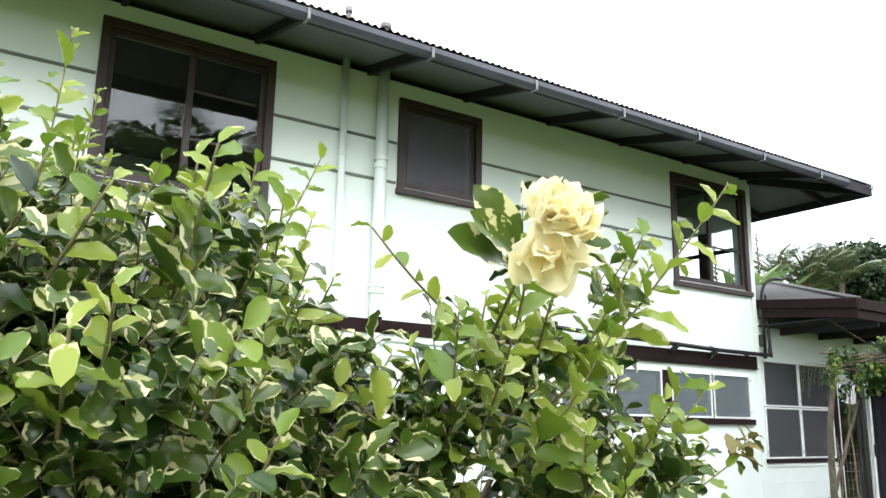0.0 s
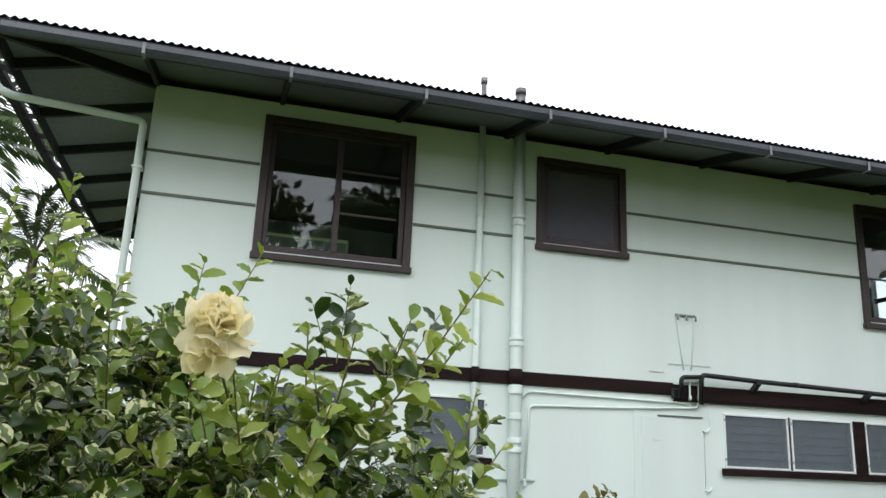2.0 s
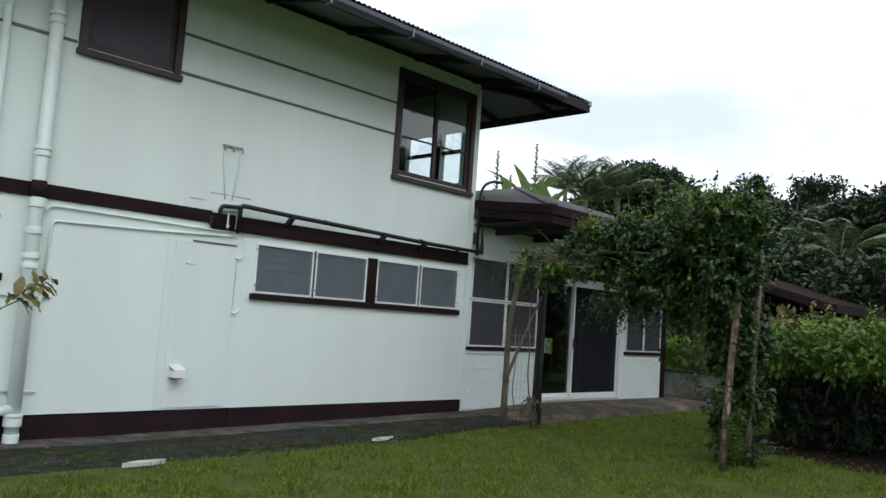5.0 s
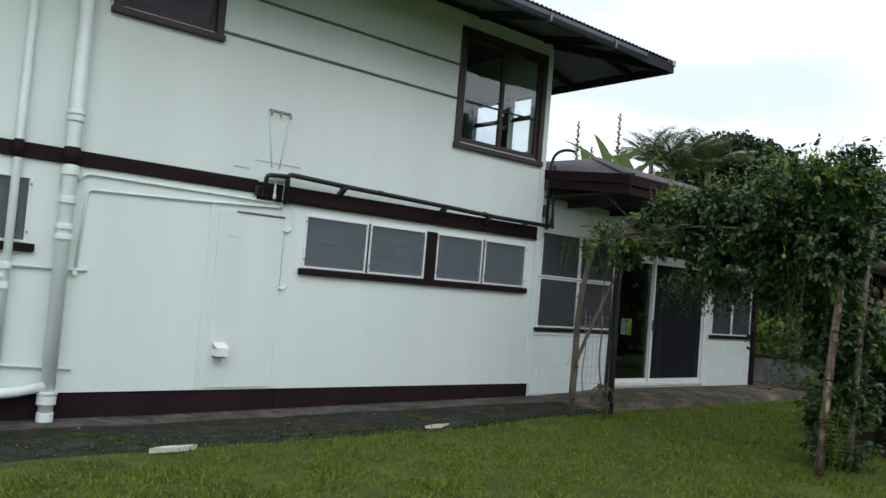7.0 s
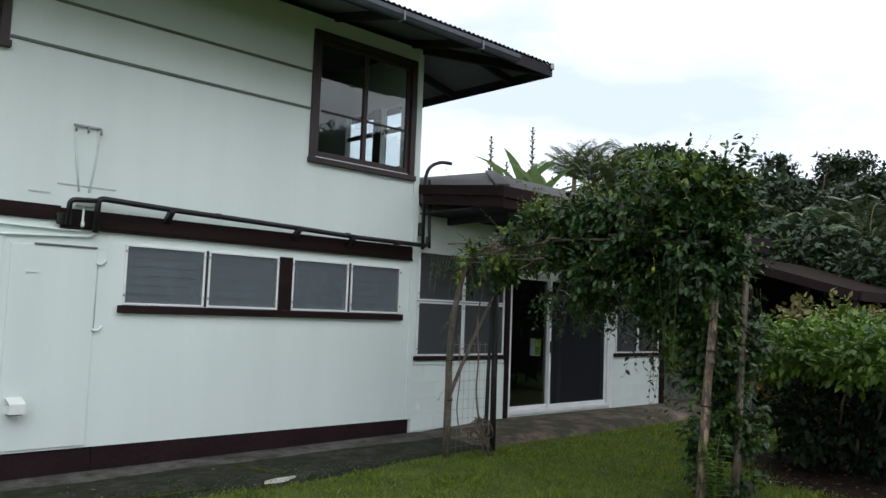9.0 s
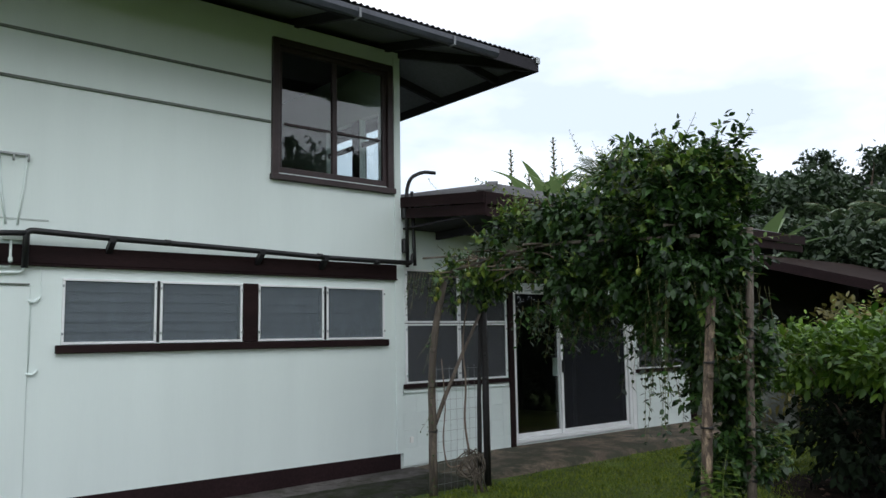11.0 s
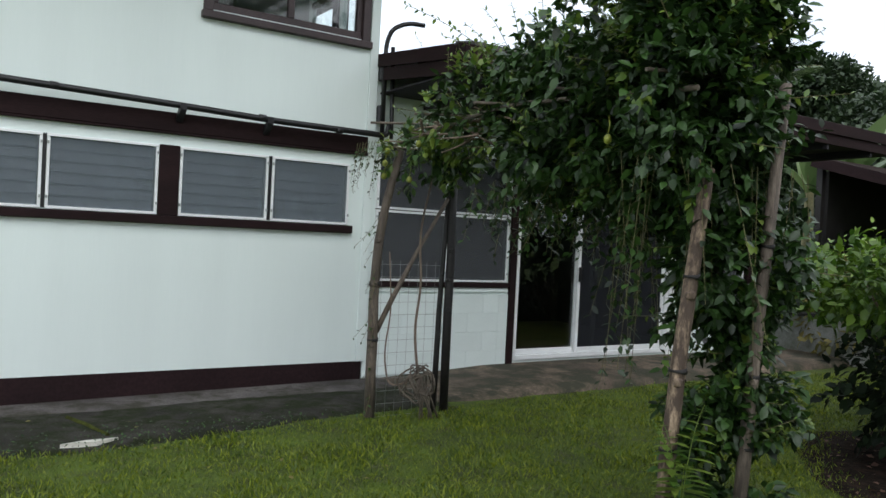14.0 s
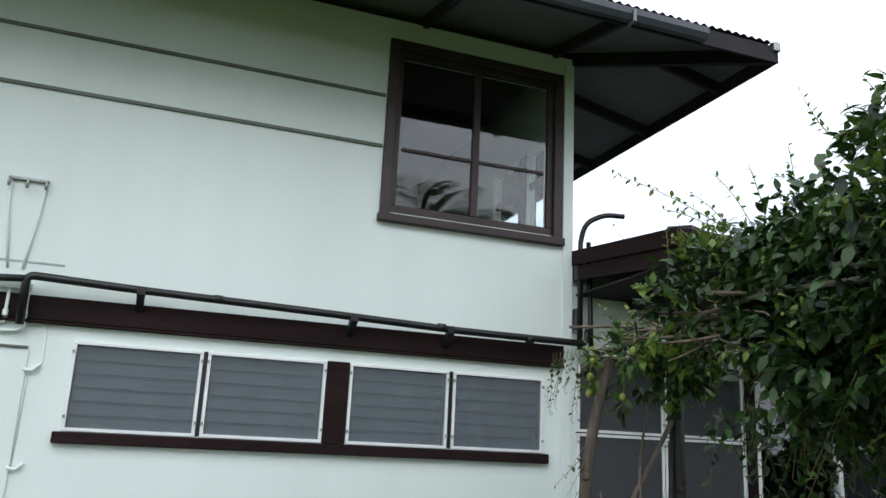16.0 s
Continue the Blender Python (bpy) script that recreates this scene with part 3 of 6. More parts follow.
half = (RY1 - RY0) / 2
roof = thing("hip_roof", (4.8, 8.8, 4.8), "dark weathered corrugated iron hip roof with deep eaves", "roof", kind="structure")
part("roof_sheet", corrugated(RX0, RX1, lambda u: min(half, u - RX0, RX1 - u), lambda u, d, w: (u, RY0 + d, RZ + PITCH * d + w)), M_ROOF, roof)
part("roof_sheet", corrugated(RX0, RX1, lambda u: min(half, u - RX0, RX1 - u), lambda u, d, w: (u, RY1 - d, RZ + PITCH * d + w)), M_ROOF, roof)
part("roof_sheet", corrugated(RY0, RY1, lambda u: min(u - RY0, RY1 - u), lambda u, d, w: (RX0 + d, u, RZ + PITCH * d + w)), M_ROOF, roof)
part("roof_sheet", corrugated(RY0, RY1, lambda u: min(u - RY0, RY1 - u), lambda u, d, w: (RX1 - d, u, RZ + PITCH * d + w)), M_ROOF, roof)
S0 = RZ - 0.035                                    # underside boards, following the slope
for pts in (((RX0 + 0.03, RY0 + 0.03), (RX1 - 0.03, RY0 + 0.03), (RX1 - half, RY0 + half), (RX0 + half, RY0 + half)),
            ((RX1 - 0.03, RY1 - 0.03), (RX0 + 0.03, RY1 - 0.03), (RX0 + half, RY1 - half), (RX1 - half, RY1 - half)),
            ((RX0 + 0.03, RY1 - 0.03), (RX0 + 0.03, RY0 + 0.03), (RX0 + half, RY0 + half)),
            ((RX1 - 0.03, RY0 + 0.03), (RX1 - 0.03, RY1 - 0.03), (RX1 - half, RY0 + half))):
    bm = bmesh.new()
    slab(bm, [(x, y, S0 + PITCH * min(x - RX0, RX1 - x, y - RY0, RY1 - y)) for x, y in pts], 0.018)
    part("soffit", bm, M_SOFFIT, roof, "grey-green soffit boards")
raft = lambda d: S0 - 0.018 - 0.05 + PITCH * d
for k in range(11):
    x = -0.17 + 1.0 * 0 + k * 1.215
    if x > RX1 - 0.6:
        break
    bm = bmesh.new()
    d1 = min(1.4, x - RX0, RX1 - x)
    bar(bm, (x, RY0 + 0.04, raft(0.04)), (x, RY0 + d1, raft(d1)), 0.045, 0.10)
    part("rafter", bm, M_RAFTER, roof)
for k in range(6):
    y = 6.3 + k * 1.1
    d1 = min(1.35, y - RY0, RY1 - y)
    if d1 < 0.3:
        continue
    for x0, s in ((RX0, 1), (RX1, -1)):
        bm = bmesh.new()
        bar(bm, (x0 + s * 0.04, y, raft(0.04)), (x0 + s * d1, y, raft(d1)), 0.045, 0.10)
        part("rafter", bm, M_RAFTER, roof)
for x0, sx in ((RX0, 1), (RX1, -1)):
    for y0, sy in ((RY0, 1), (RY1, -1)):
        bm = bmesh.new()
        bar(bm, (x0 + sx * 0.03, y0 + sy * 0.03, raft(0.03) - 0.012), (x0 + sx * 1.45, y0 + sy * 1.45, raft(1.45) - 0.012), 0.05, 0.12)
        part("hip_rafter", bm, M_RAFTER, roof)
FB, FT = RZ - 0.165, RZ - 0.022
part("fascia", boxed(RX0 + 0.03, RY0 + 0.012, FB, RX1 - 0.03, RY0 + 0.037, FT, bevel=0.003), M_RAFTER, roof, "dark painted eaves board")
part("fascia", boxed(RX0 + 0.03, RY1 - 0.037, FB, RX1 - 0.03, RY1 - 0.012, FT, bevel=0.003), M_RAFTER, roof)
part("fascia", boxed(RX0 + 0.005, RY0 + 0.012, FB, RX0 + 0.029, RY1 - 0.012, FT, bevel=0.003), M_RAFTER, roof)
part("fascia", boxed(RX1 - 0.029, RY0 + 0.012, FB, RX1 - 0.005, RY1 - 0.012, FT, bevel=0.003), M_RAFTER, roof)
part("corner_cap", boxed(RX1 - 0.06, RY0 - 0.012, FT - 0.05, RX1 + 0.004, RY0 + 0.05, FT + 0.03, bevel=0.006), M_STEEL, roof, "pale folded metal corner cap")


def gutter(a, b, w=0.10, h=0.09):
    """An open trough gutter from a to b."""
    a, b = Vector(a), Vector(b)
    s = (b - a).normalized().cross(Vector((0, 0, 1)))
    prof = [(-w / 2, 0), (-w / 2, -h * 0.55), (-w / 4, -h), (w / 4, -h), (w / 2, -h * 0.55), (w / 2, 0), (w / 2 - 0.006, 0), (w / 2 - 0.008, -h * 0.5), (w / 4, -h + 0.008), (-w / 4, -h + 0.008), (-w / 2 + 0.008, -h * 0.5), (-w / 2 + 0.006, 0)]
    bm = bmesh.new()
    va = [bm.verts.new(a + s * i + Vector((0, 0, j))) for i, j in prof]
    vb = [bm.verts.new(b + s * i + Vector((0, 0, j))) for i, j in prof]
    k = len(prof)
    for i in range(k):
        bm.faces.new((va[i], va[(i + 1) % k], vb[(i + 1) % k], vb[i]))
    bm.faces.new(va[::-1])
    bm.faces.new(vb)
    return bm


g1 = thing("gutter", (4.8, RY0 - 0.04, RZ - 0.1), "grey metal eaves gutter on strap brackets", "gutter", kind="structure")
part("trough", gutter((RX0 + 0.1, RY0 - 0.035, RZ - 0.085), (RX1 - 0.75, RY0 - 0.035, RZ - 0.075)), M_GUTTER, g1)
for k in range(9):
    x = -0.17 + k * 1.215
    bm = bmesh.new()
    box(bm, x - 0.014, RY0 - 0.098, RZ - 0.178, x + 0.012, RY0 - 0.091, RZ - 0.085)
    box(bm, x - 0.014, RY0 - 0.098, RZ - 0.186, x + 0.014, RY0 + 0.011, RZ - 0.179)
    part("bracket", bm, M_STRAP, g1, "dull metal strap bracket")
g2 = thing("gutter", (RX0 - 0.15, 8.8, RZ - 0.1), "dark metal gutter standing off the end eaves", "gutter", kind="structure")
part("trough", gutter((RX0 - 0.15, RY0 - 0.02, RZ - 0.05), (RX0 - 0.15, RY1, RZ - 0.07)), M_RAFTER, g2)
for k in range(12):
    y = RY0 + 0.2 + k * 0.55
    part("bracket", boxed(RX0 - 0.11, y, RZ - 0.15, RX0 + 0.004, y + 0.02, RZ - 0.10), M_RAFTER, g2)
dp = thing("downpipe", (-0.24, 6.68, 0.03), "pale painted rainwater pipe at the house corner", "downpipe")
part("pipe", tubed(rounded([(RX0 - 0.15, 6.40, RZ - 0.14), (RX0 - 0.10, 6.40, 4.55), (RX0 + 0.03, 6.41, 4.50), (-0.235, 6.66, 4.53), (-0.235, 6.66, 0.0)], 0.06), 0.036), M_PIPE, dp)
for z in (4.05, 3.0, 1.6):
    part("clip", boxed(-0.28, 6.615, z, -0.186, 6.742, z + 0.02), M_PIPE, dp)


# ---- windows ----
def casement(name, x0, x1, z0, z1, label, bars=(), rails=(), sill=True):
    """A brown casing round an opening, a sash with its bars, and glass."""
    w = thing(name, ((x0 + x1) / 2, Y0, z0), label, "window", kind="structure")
    c = 0.075
    for a in ((x0 - c, z0 - 0.02, x0 + 0.004, z1 + c), (x1 - 0.004, z0 - 0.02, x1 + c, z1 + c), (x0 + 0.0045, z1 - 0.004, x1 - 0.0045, z1 + c)):
        part("casing", boxed(a[0], Y0 - 0.035, a[1], a[2], Y0 + 0.03, a[3], bevel=0.005), M_TRIM, w)
    part("window_sill", boxed(x0 - c - 0.015, Y0 - 0.06, z0 - 0.085, x1 + c + 0.015, Y0 + 0.03, z0 - 0.021, bevel=0.006), M_TRIM, w)
    f = 0.055
    y0, y1 = Y0 + 0.004, Y0 + 0.05
    part("bottom_rail", boxed(x0 + 0.005, y0, z0 - 0.018, x1 - 0.005, y1, z0 + f + 0.01, bevel=0.004), M_TRIM, w)
    part("top_rail", boxed(x0 + 0.005, y0, z1 - f, x1 - 0.005, y1, z1 - 0.005, bevel=0.004), M_TRIM, w)
    for a, b in ((x0 + 0.005, x0 + f), (x1 - f, x1 - 0.005)):
        part("stile", boxed(a, y0, z0 + f + 0.011, b, y1, z1 - f - 0.001, bevel=0.004), M_TRIM, w)
    edges = [x0 + f] + [b for b in bars] + [x1 - f]
    for b in bars:
        part("mullion", boxed(b - 0.03, y0 - 0.002, z0 + f + 0.011, b + 0.03, y1, z1 - f - 0.001, bevel=0.004), M_TRIM, w)
    for i, (a, b) in enumerate(zip(edges, edges[1:])):
        p = part("pane", boxed(a + 0.001, y0 + 0.02, z0 + f + 0.012, b - 0.001, y0 + 0.025, z1 - f - 0.002), M_GLASS, w, "dark reflecting glass")
        p.visible_shadow = False
        for z in rails[i] if rails else ():
            part("glazing_bar", boxed(a + 0.031, y0 + 0.004, z - 0.013, b - 0.031, y0 + 0.019, z + 0.013, bevel=0.003), M_TRIM, w)
    return w


casement("window_1", *UP_WIN["a"], "wide upstairs window with dark brown frame and reflecting panes", bars=(1.685,), rails=((), (3.875, 4.33)))
w2 = casement("window_2", *UP_WIN["b"], "small upstairs window with dark brown frame and fly screen", rails=((),))
part("fly_screen", boxed(3.976, Y0 + 0.012, 3.886, 4.784, Y0 + 0.014, 4.664), M_WINSCREEN, w2, "dark plum-grey fly screen")
casement("window_3", *UP_WIN["c"], "upstairs corner window with dark brown frame and four panes", bars=(8.835,), rails=((3.86,), (3.86,)))
# the corner room's side window
ew = thing("window_4", (9.6, 7.65, 3.4), "brown-framed side window of the corner room", "window", kind="structure")
part("casing", boxed(9.625, 7.431, 3.441, 9.735, 7.589, 4.289), M_TRIM, ew)
for a, b in ((6.925, 7.43), (7.59, 8.21)):
    part("glazing_bar", boxed(9.66, a + 0.002, 3.94, 9.69, b - 0.002, 4.0), M_TRIM, ew)
    part("stile", boxed(9.66, a + 0.001, 3.442, 9.69, a + 0.02, 3.939), M_TRIM, ew)
    part("bottom_rail", boxed(9.66, a + 0.021, 3.442, 9.69, b - 0.002, 3.475), M_TRIM, ew)
    p = part("pane", boxed(9.672, a + 0.002, 3.477, 9.676, b - 0.002, 4.288), M_GLASS, ew)
    p.visible_shadow = False


def louvre(parent, x0, x1, z0, z1, slats=6, screen=None):
    """One jalousie: white frame with clips, glass slats behind a fly screen."""
    f = 0.022
    y0 = Y0 - 0.016
    part("frame_bar", boxed(x0, y0, z0, x1, Y0 + 0.03, z0 + f, bevel=0.002), M_ALU, parent)
    part("frame_bar", boxed(x0, y0, z1 - f, x1, Y0 + 0.03, z1, bevel=0.002), M_ALU, parent)
    for a in (x0, x1 - f):
        part("frame_bar", boxed(a, y0, z0 + f + 0.001, a + f, Y0 + 0.03, z1 - f - 0.001, bevel=0.002), M_ALU, parent)
    part("fly_screen", boxed(x0 + f + 0.001, Y0 - 0.004, z0 + f + 0.001, x1 - f - 0.001, Y0 - 0.002, z1 - f - 0.001), screen or M_SCREEN, parent, "grey fly screen")
    h = (z1 - z0 - 2 * f) / slats
    for i in range(slats):
        bm = bmesh.new()
        bar(bm, (x0 + f + 0.004, Y0 + 0.055, z0 + f + h * (i + 0.5)), (x1 - f - 0.004, Y0 + 0.055, z0 + f + h * (i + 0.5)), 0.006, h * 1.12, up=(0, 0.32, 1))
        part("slat", bm, M_LOUVRE, parent)
    for a in (x0 + 0.006, x1 - 0.006):
        for z in (z0 + 0.08, z1 - 0.08):
            part("clip", boxed(a - 0.008, y0 - 0.01, z, a + 0.008, y0 - 0.001, z + 0.022), M_STEEL, parent)


for i, (a, b) in enumerate(LOUVRE):
    w = thing("window_%d" % (5 + i), ((a + b) / 2, Y0, 1.56), "louvre window with white metal frame behind a grey fly screen", "window", "louvre windows", "structure")
    louvre(w, a, b, 1.555, 2.132)
for a, b in ((1.0, 1.92), (2.455, 3.395), (6.005, 9.525)):
    solo("trim", boxed(a, Y0 - 0.05, 1.478, b, Y0 - 0.002, 1.550, bevel=0.006), M_BROWN, "dark brown sill board under the louvres", "sill", kind="structure")
solo("trim", boxed(7.74, Y0 - 0.02, 1.552, 7.905, Y0 - 0.002, 2.135, bevel=0.004), M_BROWN, "dark brown post between louvre windows", "trim", kind="structure")

for a, b in ((6.875, 6.903), (8.685, 8.716)):
    solo("trim", boxed(a, Y0 - 0.006, 1.56, b, Y0 - 0.001, 2.13), M_BLACK, "dark strip between two louvre frames", "trim", kind="structure")

# ---- annex ----
AX1 = 15.63
SW, SD, RW = (9.79, 11.43, 1.03, 2.37), (11.565, 14.03, 0.18, 2.22), (14.2, 15.50, 1.03, 2.2)
solo("wall_annex", holed(E_X + 0.001, AX1, 0.0, 3.2, Y0 + 0.012, Y1, [SW, SD, RW]), M_BLOCK, "mint-green painted block wall of the annex", "wall", kind="structure")
solo("wall_annex_east", swapped(holed(Y1, 10.4, 0.0, 3.1, AX1 - 0.15, AX1, [(9.33, 9.62, 0.80, 1.14)])), M_BLOCK, "annex end wall with a small open window", "wall", kind="structure")
# dark sheet added over the pale inner face to paint the room's shade
solo("wall_annex_lining", swapped(holed(Y1 + 0.002, 10.398, 0.131, 2.719, AX1 - 0.175, AX1 - 0.152, [(9.33, 9.62, 0.80, 1.14)])), M_INSIDE, "added lining coloured near-black for the dim room", "wall", kind="structure")
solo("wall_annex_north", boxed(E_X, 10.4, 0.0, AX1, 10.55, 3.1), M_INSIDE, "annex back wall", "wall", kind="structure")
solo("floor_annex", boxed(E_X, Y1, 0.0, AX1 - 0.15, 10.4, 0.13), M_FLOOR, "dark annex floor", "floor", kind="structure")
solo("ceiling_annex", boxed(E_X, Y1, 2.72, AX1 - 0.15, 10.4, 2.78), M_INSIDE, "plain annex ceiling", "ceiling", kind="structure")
swin = thing("window_11", (10.6, Y0, 1.0), "four-light screened window with thin white frames beside the glass door", "window", kind="structure")
for a, b in ((SW[0] + 0.002, 10.61), (10.62, SW[1] - 0.002)):
    for c, d in ((SW[2] + 0.002, 1.725), (1.735, SW[3] - 0.002)):
        louvre(swin, a, b, c, d, 6, M_DSCREEN)
solo("trim", boxed(9.76, Y0 - 0.035, 0.975, 11.455, Y0 + 0.010, 1.028, bevel=0.004), M_BROWN, "dark brown window sill", "sill", kind="structure")
solo("trim", boxed(9.745, Y0 - 0.014, 0.925, 11.455, Y0 + 0.010, 0.960, bevel=0.003), M_WALL, "pale ledge under the window", "trim", kind="structure")
solo("trim", boxed(11.462, Y0 - 0.03, 0.08, 11.548, Y0 + 0.010, 2.6, bevel=0.004), M_BROWN, "dark brown post between window and door", "trim", kind="structure")
solo("trim", boxed(11.552, Y0 - 0.02, 2.262, 14.12, Y0 + 0.010, 2.40, bevel=0.004), M_BROWN, "dark brown lintel above the glass door", "trim", kind="structure")
rwin = thing("window_12", (14.9, Y0, 1.0), "screened window at the far end of the annex", "window", kind="structure")
for a, b in ((RW[0] + 0.002, 14.845), (14.855, RW[1] - 0.002)):
    louvre(rwin, a, b, RW[2] + 0.002, RW[3] - 0.002, 7, M_DSCREEN)
solo("trim", boxed(14.15, Y0 - 0.035, 0.975, 15.54, Y0 + 0.010, 1.028, bevel=0.004), M_BROWN, "dark brown window sill", "sill", kind="structure")
solo("trim", boxed(AX1 - 0.08, Y0 - 0.05, 0.08, AX1 + 0.03, Y0 + 0.010, 2.95, bevel=0.005), M_BROWN, "dark brown corner post", "trim", kind="structure")
sd = thing("door_1", (12.8, Y0, 0.12), "sliding glass door in white metal frame with a fly screen leaf", "sliding door", kind="structure")
x0, x1, z0, z1 = SD
for a in ((x0, z0, x0 + 0.04, z1), (x1 - 0.06, z0, x1, z1), (x0 + 0.041, z0, x1 - 0.061, z0 + 0.05), (x0 + 0.041, z1 - 0.05, x1 - 0.061, z1)):
    part("frame_bar", boxed(a[0], Y0 - 0.01, a[1], a[2], Y0 + 0.10, a[3], bevel=0.003), M_ALU, sd)
def leaf(a, b, y, screen):
    d = part("leaf", boxed(a, y, z0 + 0.052, a + 0.045, y + 0.03, z1 - 0.052, bevel=0.003), M_ALU, sd)
    part("stile", boxed(b - 0.045, y, z0 + 0.052, b, y + 0.03, z1 - 0.052, bevel=0.003), M_ALU, d)
    part("bottom_rail", boxed(a + 0.046, y, z0 + 0.052, b - 0.046, y + 0.03, z0 + 0.11, bevel=0.003), M_ALU, d)
    part("top_rail", boxed(a + 0.046, y, z1 - 0.10, b - 0.046, y + 0.03, z1 - 0.052, bevel=0.003), M_ALU, d)
    p = part("pane", boxed(a + 0.046, y + 0.012, z0 + 0.111, b - 0.046, y + 0.018, z1 - 0.101), M_GLASS if not screen else M_DOORSCREEN, d)
    p.visible_shadow = bool(screen)
    return d
leaf(11.607, 12.535, Y0 + 0.055, False)
leaf(12.49, x1 - 0.07, Y0 + 0.012, True)
part("stile", boxed(12.80, Y0 + 0.06, z0 + 0.052, 12.85, Y0 + 0.09, z1 - 0.052), M_ALU, sd)
part("door_handle", boxed(12.497, Y0 - 0.022, 1.05, 12.527, Y0 + 0.011, 1.22, bevel=0.004), M_BLACK, sd, "small black pull handle")
solo("trim", boxed(14.035, Y0 - 0.012, 0.12, 14.13, Y0 + 0.010, 2.25, bevel=0.003), M_ALU, "white jamb beside the glass door", "trim", kind="structure")

# annex roof
ar = thing("annex_roof", (12.5, 8.0, 3.0), "low annex roof with grey roofing and dark brown fascia", "roof", kind="structure")
AE, AR, AZ, AP = 5.31, 8.75, 3.065, 0.096            # eave, ridge, eave height, slope of the end rake
az = lambda y: AZ + AP * (y - AE)
NW, NE, SE_, SW_ = (E_X + 0.03, 12.2, AZ), (16.8, 12.2, AZ), (16.8, AE, AZ), (E_X + 0.03, AE, AZ)
APEX, BACK = (13.2, AR, 4.10), (E_X + 0.03, AR, AZ + AP * (AR - AE))
for pts in ((SW_, SE_, APEX), (SE_, NE, APEX), (NE, NW, APEX), (NW, BACK, APEX), (BACK, SW_, APEX)):
    bm = bmesh.new()
    slab(bm, pts, 0.03)
    part("roof_slope", bm, M_SHINGLE, ar)
hip = bmesh.new()
bar(hip, Vector(SW_) + Vector((0.02, 0.02, 0.015)), Vector(APEX) + Vector((0, 0, 0.015)), 0.16, 0.03)
part("hip_cap", hip, M_SHINGLE, ar)
part("fascia", boxed(E_X + 0.03, AE - 0.022, AZ - 0.13, 16.8, AE - 0.001, AZ + 0.005, bevel=0.004), M_BROWN, ar)
part("fascia", boxed(E_X + 0.06, AE + 0.004, AZ - 0.25, 16.75, AE + 0.03, AZ - 0.132, bevel=0.004), M_BROWN, ar)
for dz, t, dx in ((0.0, 0.12, 0.0), (-0.125, 0.12, 0.03)):
    bm = bmesh.new()
    bar(bm, (E_X + 0.012 + dx, AE - 0.02, az(AE) - 0.055 + dz), (E_X + 0.012 + dx, Y0 - 0.005, az(Y0) - 0.055 + dz), 0.022, t)
    part("fascia", bm, M_BROWN, ar)
bm = bmesh.new()
slab(bm, [(E_X + 0.06, AE + 0.03, AZ - 0.20), (16.75, AE + 0.03, AZ - 0.20), (16.75, Y0 + 0.010, AZ - 0.215), (E_X + 0.06, Y0 + 0.010, AZ - 0.215)], 0.015)
part("soffit", bm, M_RAFTER, ar, "dark soffit boards")
for k in range(7):
    x = 10.3 + k * 0.95
    bm = bmesh.new()
    bar(bm, (x, AE + 0.03, AZ - 0.26), (x, Y0 + 0.01, AZ - 0.275), 0.045, 0.09)
    part("rafter", bm, M_RAFTER, ar)

# ---- pipes and fittings on the wall ----
def wall_pipe(name, label, runs, rings=(), browns=()):
    t = thing(name, runs[0][0][0], label, "pipe")
    for pts, r in runs:
        part("pipe", tubed(rounded(pts, 0.06), r), M_PIPE, t)
    for x, y, za, zb, r in rings:
        bm = bmesh.new()
        tube(bm, [(x, y, za), (x, y, za + 0.008), (x, y, zb - 0.008), (x, y, zb)], r, seg=14)
        part("coupling", bm, M_PIPE, t)
    for x, y, r in browns:
        part("brown_collar", tubed([(x, y, 2.275), (x, y, 2.43)], r, seg=14), M_BROWN, t, "collar painted brown like the band")
    return t


BX, BY, TX, TY = 3.607, 6.655, 3.188, 6.69
wall_pipe("soil_pipe", "thick mint-painted soil pipe with couplings up the wall", [([(BX, BY, 0.02), (BX, BY, 5.05)], 0.062)],
          [(BX, BY, 0.02, 0.10, 0.070), (BX, BY, 0.17, 0.25, 0.080), (BX, BY, 0.255, 0.285, 0.085), (BX, BY, 2.18, 2.262, 0.076), (BX, BY, 1.93, 1.99, 0.076), (BX, BY, 1.70, 1.75, 0.076), (BX, BY, 1.61, 1.66, 0.076),
           (BX, BY, 2.66, 2.71, 0.074), (BX, BY, 2.72, 2.755, 0.078), (BX, BY, 4.02, 4.06, 0.076), (BX, BY, 3.94, 3.985, 0.072)], [(BX, BY, 0.068)])
VX = 2.27
wall_pipe("waste_pipe", "slim mint-painted waste pipe with a side branch", [([(TX, TY, -0.01), (TX, TY, 5.05)], 0.036),
          ([(TX, TY - 0.002, 1.27), (TX - 0.08, TY - 0.01, 1.243), (1.7, TY - 0.02, 1.235)], 0.032), ([(VX, TY - 0.02, 1.235), (VX, TY - 0.02, 0.40)], 0.036),
          ([(1.7, BY - 0.01, 0.40), (2.3, BY - 0.01, 0.345), (2.95, BY - 0.01, 0.262), (3.35, BY - 0.01, 0.28), (BX - 0.03, BY - 0.01, 0.33)], 0.045)],
          [(TX, TY, 1.15, 1.21, 0.044), (TX, TY, 1.32, 1.38, 0.044), (VX, TY - 0.02, 0.55, 0.64, 0.046), (VX, TY - 0.02, 0.42, 0.50, 0.05), (VX, TY - 0.02, 0.66, 0.70, 0.046), (TX, TY, 4.0, 4.04, 0.042)], [(TX, TY, 0.041)])
vp = thing("roof_vent", (TX, TY, 5.0), "two grey vent pipe ends rising through the roof", "vent pipe", kind="structure")
